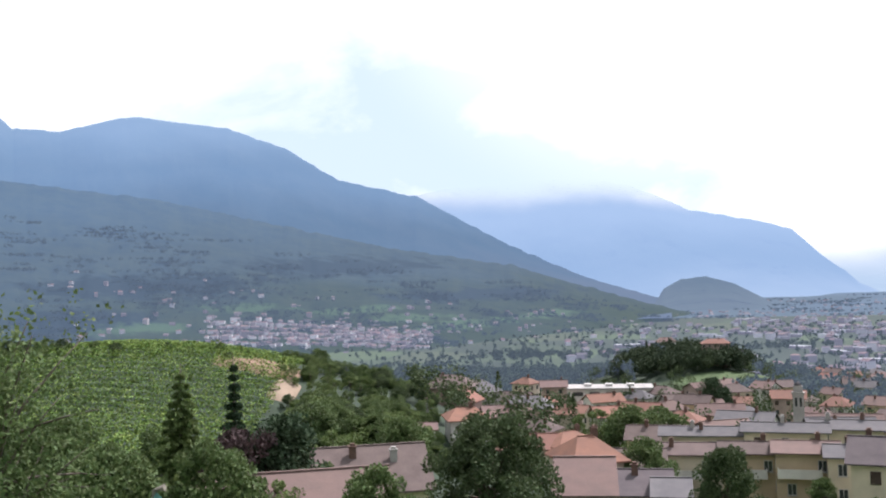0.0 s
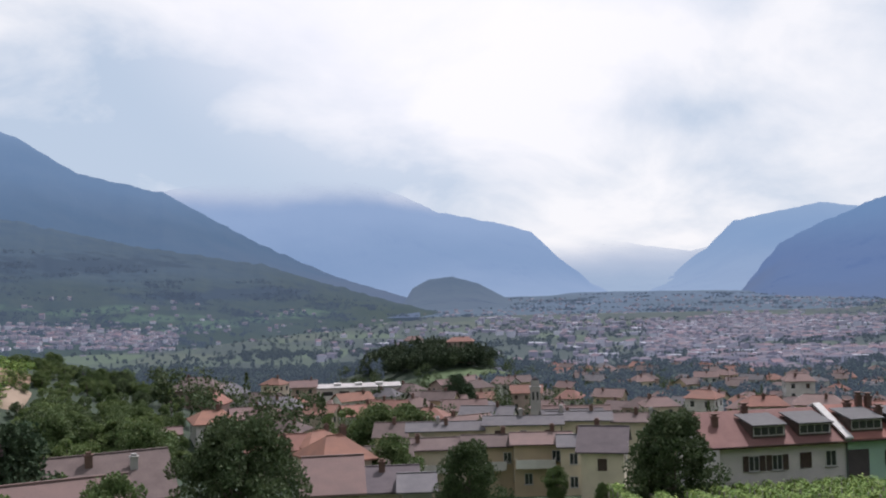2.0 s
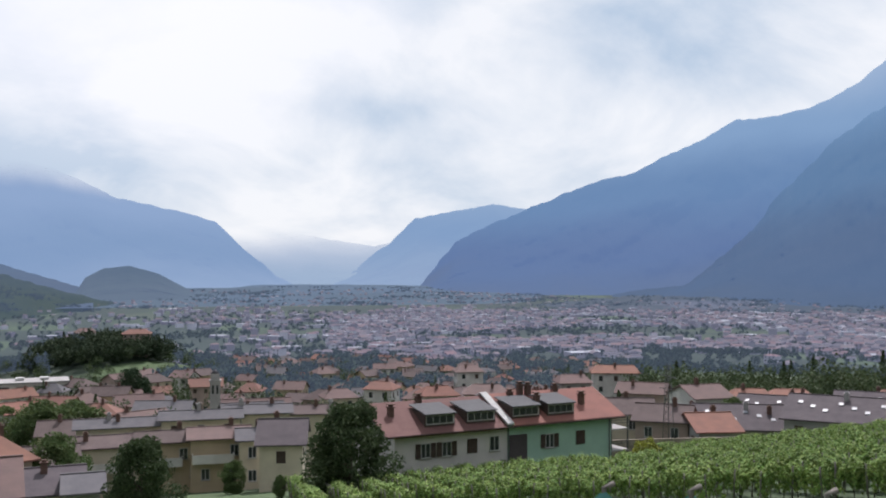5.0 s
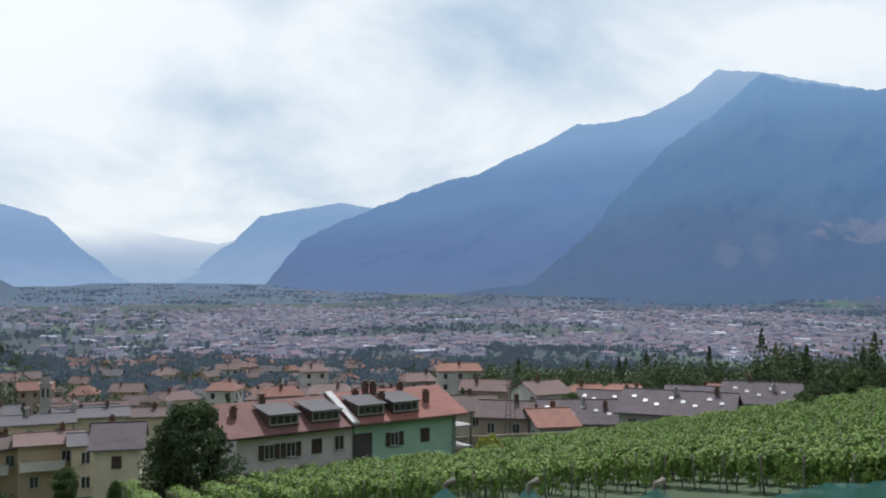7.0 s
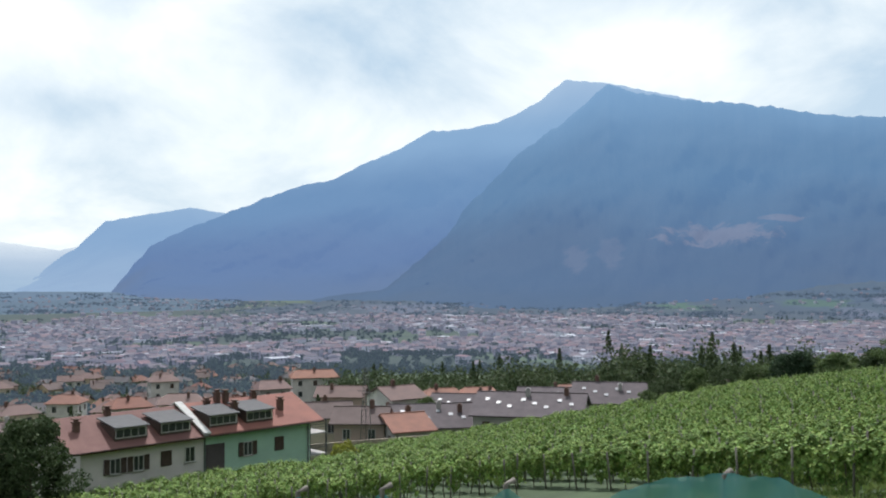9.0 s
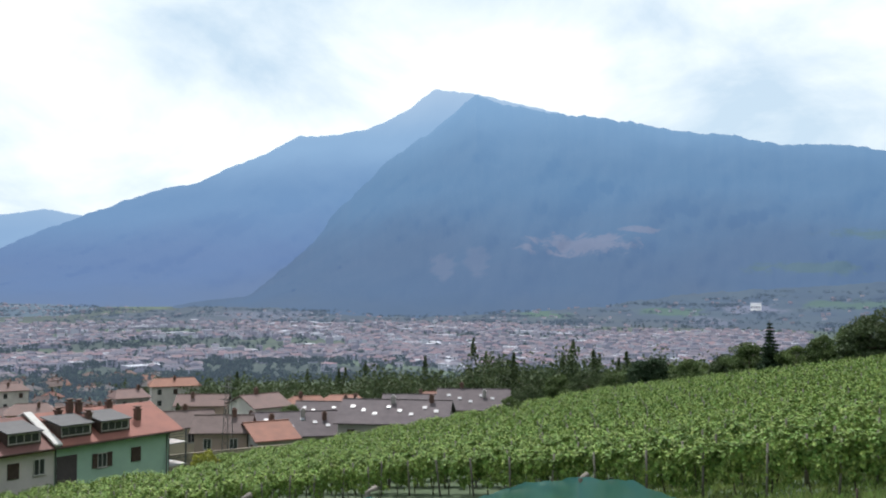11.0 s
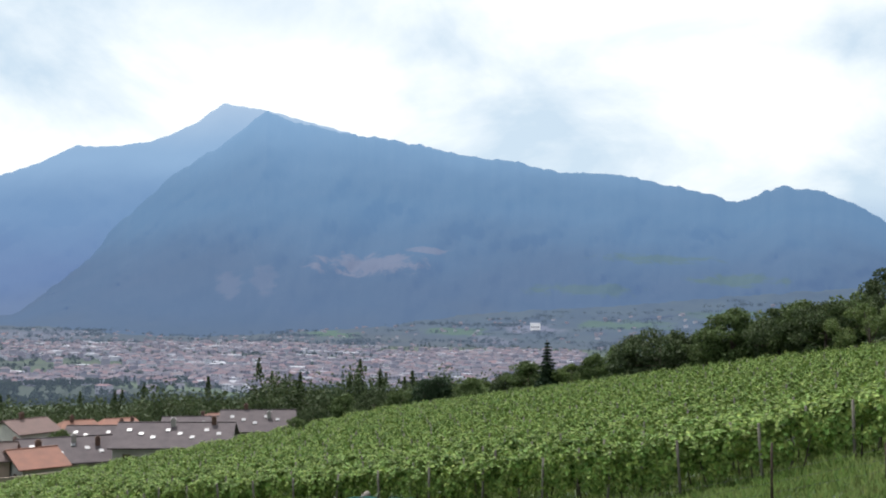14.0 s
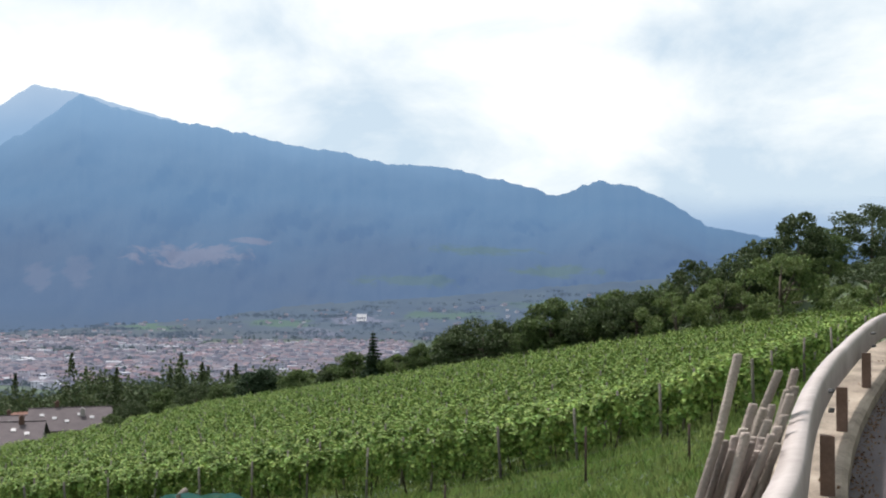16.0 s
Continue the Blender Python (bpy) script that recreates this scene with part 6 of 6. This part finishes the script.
for k, (az, d, el) in enumerate(tops):
    st = tagged(new("vine_stake"), "weathered grey wooden stake leaning in a stack", "stake", "stack of stakes")
    az = min(az + 1.5, 100.6)
    tx_, ty_ = polar(az, d)
    top = Vector((tx_, ty_, EYE + d * math.tan(radians(el))))
    bx_, by_ = polar(az - sr.uniform(2.2, 4.2), d - sr.uniform(0.15, 0.45))
    foot = Vector((bx_, by_, ground_z(bx_, by_) - 0.12))
    r = sr.uniform(0.021, 0.030)
    bm = bmesh.new()
    mid = foot.lerp(top, 0.5) + Vector((sr.uniform(-0.015, 0.015), sr.uniform(-0.015, 0.015), 0))
    tube(bm, [(0, 0, 0), mid - foot, top - foot - Vector((0, 0, 0.02)), top - foot], [r * 1.08, r, r * 0.97, r * 0.88], 9)
    part("shaft", bm, STAKE, st)
    st.matrix_world = Matrix.Translation(foot)

# green netting hung on stubs below the road
NET = bpy.data.materials.new("green_net")
NET.use_nodes = True
nn, nl = NET.node_tree.nodes, NET.node_tree.links
np_ = nn["Principled BSDF"]; np_.inputs["Base Color"].default_value = (0.10, 0.33, 0.33, 1); np_.inputs["Roughness"].default_value = 0.6
nt, nm_ = nn.new("ShaderNodeBsdfTransparent"), nn.new("ShaderNodeMixShader")
nw = nn.new("ShaderNodeTexNoise"); nw.inputs["Scale"].default_value = 3.0
nr_ = nn.new("ShaderNodeMapRange"); nr_.inputs["To Min"].default_value, nr_.inputs["To Max"].default_value = 0.45, 0.85
nl.new(nw.outputs["Fac"], nr_.inputs["Value"]); nl.new(nr_.outputs[0], nm_.inputs[0]); nl.new(nt.outputs[0], nm_.inputs[1]); nl.new(np_.outputs[0], nm_.inputs[2]); nl.new(nm_.outputs[0], nn["Material Output"].inputs[0])
NET_AZ = (-24, -18, -16.9, -16.5, -15.6, -13, 0, 20, 36, 41.4, 42.3, 43.4, 46.2, 47.1, 48.2, 53, 54.2, 55.6, 60, 62.5, 66.3, 69.2, 71.6, 73, 76)
NET_EL = (-14.5, -13.5, -11.6, -10.7, -12, -14.5, -15, -15.5, -15, -13.5, -12.6, -13.6, -13.4, -12.6, -13.5, -13.2, -12.3, -13.3, -12.75, -11.75, -11.2, -11.3, -12.1, -13.6, -14.5)
net = tagged(new("net_fence"), "sagging teal bird netting on wooden stubs below the road", "net")
vs, fs = [], []
na2 = [-24 + 0.4 * k for k in range(251)]
for a in na2:
    e = float(np.interp(a, NET_AZ, NET_EL)) + 0.05 * math.sin(a * 5)
    for j in range(5):
        d = 11.5 - 0.10 * j + 0.05 * math.sin(a * 2.3 + j)
        x, y = polar(a, d)
        z = EYE + 11.5 * math.tan(radians(e)) - 0.32 * j
        vs.append((x, y, z))
for i in range(len(na2) - 1):
    for j in range(4):
        fs.append((i * 5 + j, i * 5 + j + 1, (i + 1) * 5 + j + 1, (i + 1) * 5 + j))
mesh_ob("netting", vs, fs, NET, net, "teal plastic netting", smooth=True)
for a, e in ((-16.5, -10.65), (42.3, -12.4), (47.1, -12.35), (54.2, -12.1), (66.3, -11.2), (30, -15.2), (10, -15.4)):
    x, y = polar(a, 11.55)
    z = EYE + 11.5 * math.tan(radians(e))
    bm = bmesh.new(); tube(bm, [(x, y, ground_z(x, y) - 0.2), (x, y, z - 0.03), (x + 0.12, y - 0.03, z)], [0.035, 0.032, 0.04], 8)
    part("stub", bm, POST_MAT, net, "grey wooden stub")
# dark fence post and low wire below the vines
wf = tagged(new("wire_fence"), "thin wire fence with dark posts in long grass", "fence")
for a, d, h in ((88.5, 25.5, 1.5), (80.5, 27.5, 0.9), (94.2, 24.5, 0.9)):
    x, y = polar(a, d)
    bm = bmesh.new(); tube(bm, [(x, y, ground_z(x, y) - 0.2), (x, y, ground_z(x, y) + h)], [0.035, 0.03], 7); part("post", bm, SHUTTER, wf)
for u in (0.3, 0.55, 0.8):
    bm = bmesh.new(); pts_ = []
    for a, d in ((80.5, 27.5), (84.4, 26.4), (88.5, 25.5), (94.2, 24.5)):
        x, y = polar(a, d); pts_.append((x, y, ground_z(x, y) + u))
    tube(bm, pts_, [0.003] * 4, 4); part("wire", bm, METAL, wf)

# long grass and weeds below the road and among the vines
gr_rng = np.random.default_rng(101)
V, F = [], []
for k in range(60000):
    az = gr_rng.uniform(60, 103)
    d = gr_rng.uniform(12, 46)
    x, y = polar(az, d)
    if y < rail_y(x) + 0.38:
        continue
    z = ground_z(x, y)
    h, a = gr_rng.uniform(0.09, 0.32) * (0.5 + abs(noise.noise((x * 0.5, y * 0.5, 7))) * 2), gr_rng.uniform(0, 6.28)
    w = 0.02 + 0.03 * gr_rng.random()
    lean = gr_rng.normal(0, 0.35, 2) * h
    b = len(V)
    V += [(x - w * math.cos(a), y - w * math.sin(a), z - 0.02), (x + w * math.cos(a), y + w * math.sin(a), z - 0.02), (x + lean[0] + w * 0.4, y + lean[1], z + h), (x + lean[0] * 0.5 - w * math.cos(a), y + lean[1] * 0.5 - w * math.sin(a), z + h * 0.6)]
    F.append((b, b + 1, b + 2, b + 3))
GRASS_BLADE = surface("grass_blade", (0.13, 0.22, 0.055), (0.21, 0.26, 0.095), scale=0.5, fine=3, bump=0, island=0.35, soft=0.3)
tagged(mesh_ob("long_grass", V, F, GRASS_BLADE), "long green grass with weeds below the road", "grass", kind="stuff")

# yellow-green shrub and low pale wall at the vineyard's far edge
sx_, sy_ = polar(44.2, 93)
shrub = tagged(new("shrub"), "rounded yellow-green shrub at the edge of the vineyard", "shrub")
yr = np.random.default_rng(131)
g = yr.normal(size=(2600, 3)); g /= np.linalg.norm(g, axis=1)[:, None]
g *= (yr.uniform(0.5, 1, 2600) ** 0.4)[:, None] * np.array([1.5, 1.3, 1.25]) * (0.8 + 0.3 * np.sin(5 * g[:, :1]) * np.cos(4 * g[:, 1:2]))
sz_ = EYE + 93 * math.tan(radians(-9.75)) - 1.2
shrub.matrix_world = pose(sx_, sy_, sz_)
crown = new("crown", leaf_mesh("crown", g, 0.16, surface("leaf_yellow", (0.26, 0.29, 0.05), (0.34, 0.33, 0.08), scale=0.6, fine=5, bump=0, island=0.3, soft=0.15), yr)); crown.parent = shrub
bm = bmesh.new()
for k in range(5):
    tube(bm, [(0.1 * k - 0.2, 0, ground_z(sx_, sy_) - sz_ - 0.2), (0.3 * k - 0.6, 0.1 * (k % 2), 0.4)], [0.06, 0.02], 6)
part("stem", bm, BARK, shrub)
low_wall = tagged(new("low_wall"), "low pale concrete wall along the vineyard's far edge", "wall")
bm = bmesh.new()
for a0, a1 in zip(range(42, 57), range(43, 58)):
    d0, d1 = 108 + 1.4 * (a0 - 42), 108 + 1.4 * (a1 - 42)
    ends = [(*polar(a, d), EYE + d * math.tan(radians(-9.95 + 0.06 * (a - 42)))) for a, d in ((a0, d0), (a1 - 0.02, d1))]
    away = [tuple(Vector((x, y, 0)).normalized() * 0.3) for x, y, z in ends]
    ring = [[bm.verts.new((x + f * u[0], y + f * u[1], z + dz)) for f, dz in ((0, -6), (0, 0), (1, 0), (1, -6))] for (x, y, z), u in zip(ends, away)]
    for i in range(4):
        bm.faces.new((ring[0][i], ring[1][i], ring[1][(i + 1) % 4], ring[0][(i + 1) % 4]))
    bm.faces.new(ring[0][::-1]); bm.faces.new(ring[1])
part("coping", bm, CONCRETE, low_wall)

# dry leaf litter and earth along the kerb
lr = np.random.default_rng(111)
pts = []
for k in range(1500):
    x = lr.uniform(4.5, 22)
    off = 0.25 + abs(lr.normal(0, 0.10)) if k % 9 else lr.uniform(-0.1, 1.6)
    px, py = along(x, off)
    pts.append((px, py, road_z(x) + (0.212 if off < 0.2 else 0.075)))
LITTER = surface("dry_leaf", (0.13, 0.08, 0.05), (0.20, 0.13, 0.08), scale=3, fine=20, bump=0, island=0.4)
tagged(new("leaf_litter", leaf_mesh("leaf_litter", np.array(pts), 0.024, LITTER, lr)), "dry brown leaf litter along the kerb", "leaf litter", kind="stuff")

for t in PROTOS:
    for o in (*t.children_recursive, t):
        bpy.data.objects.remove(o)
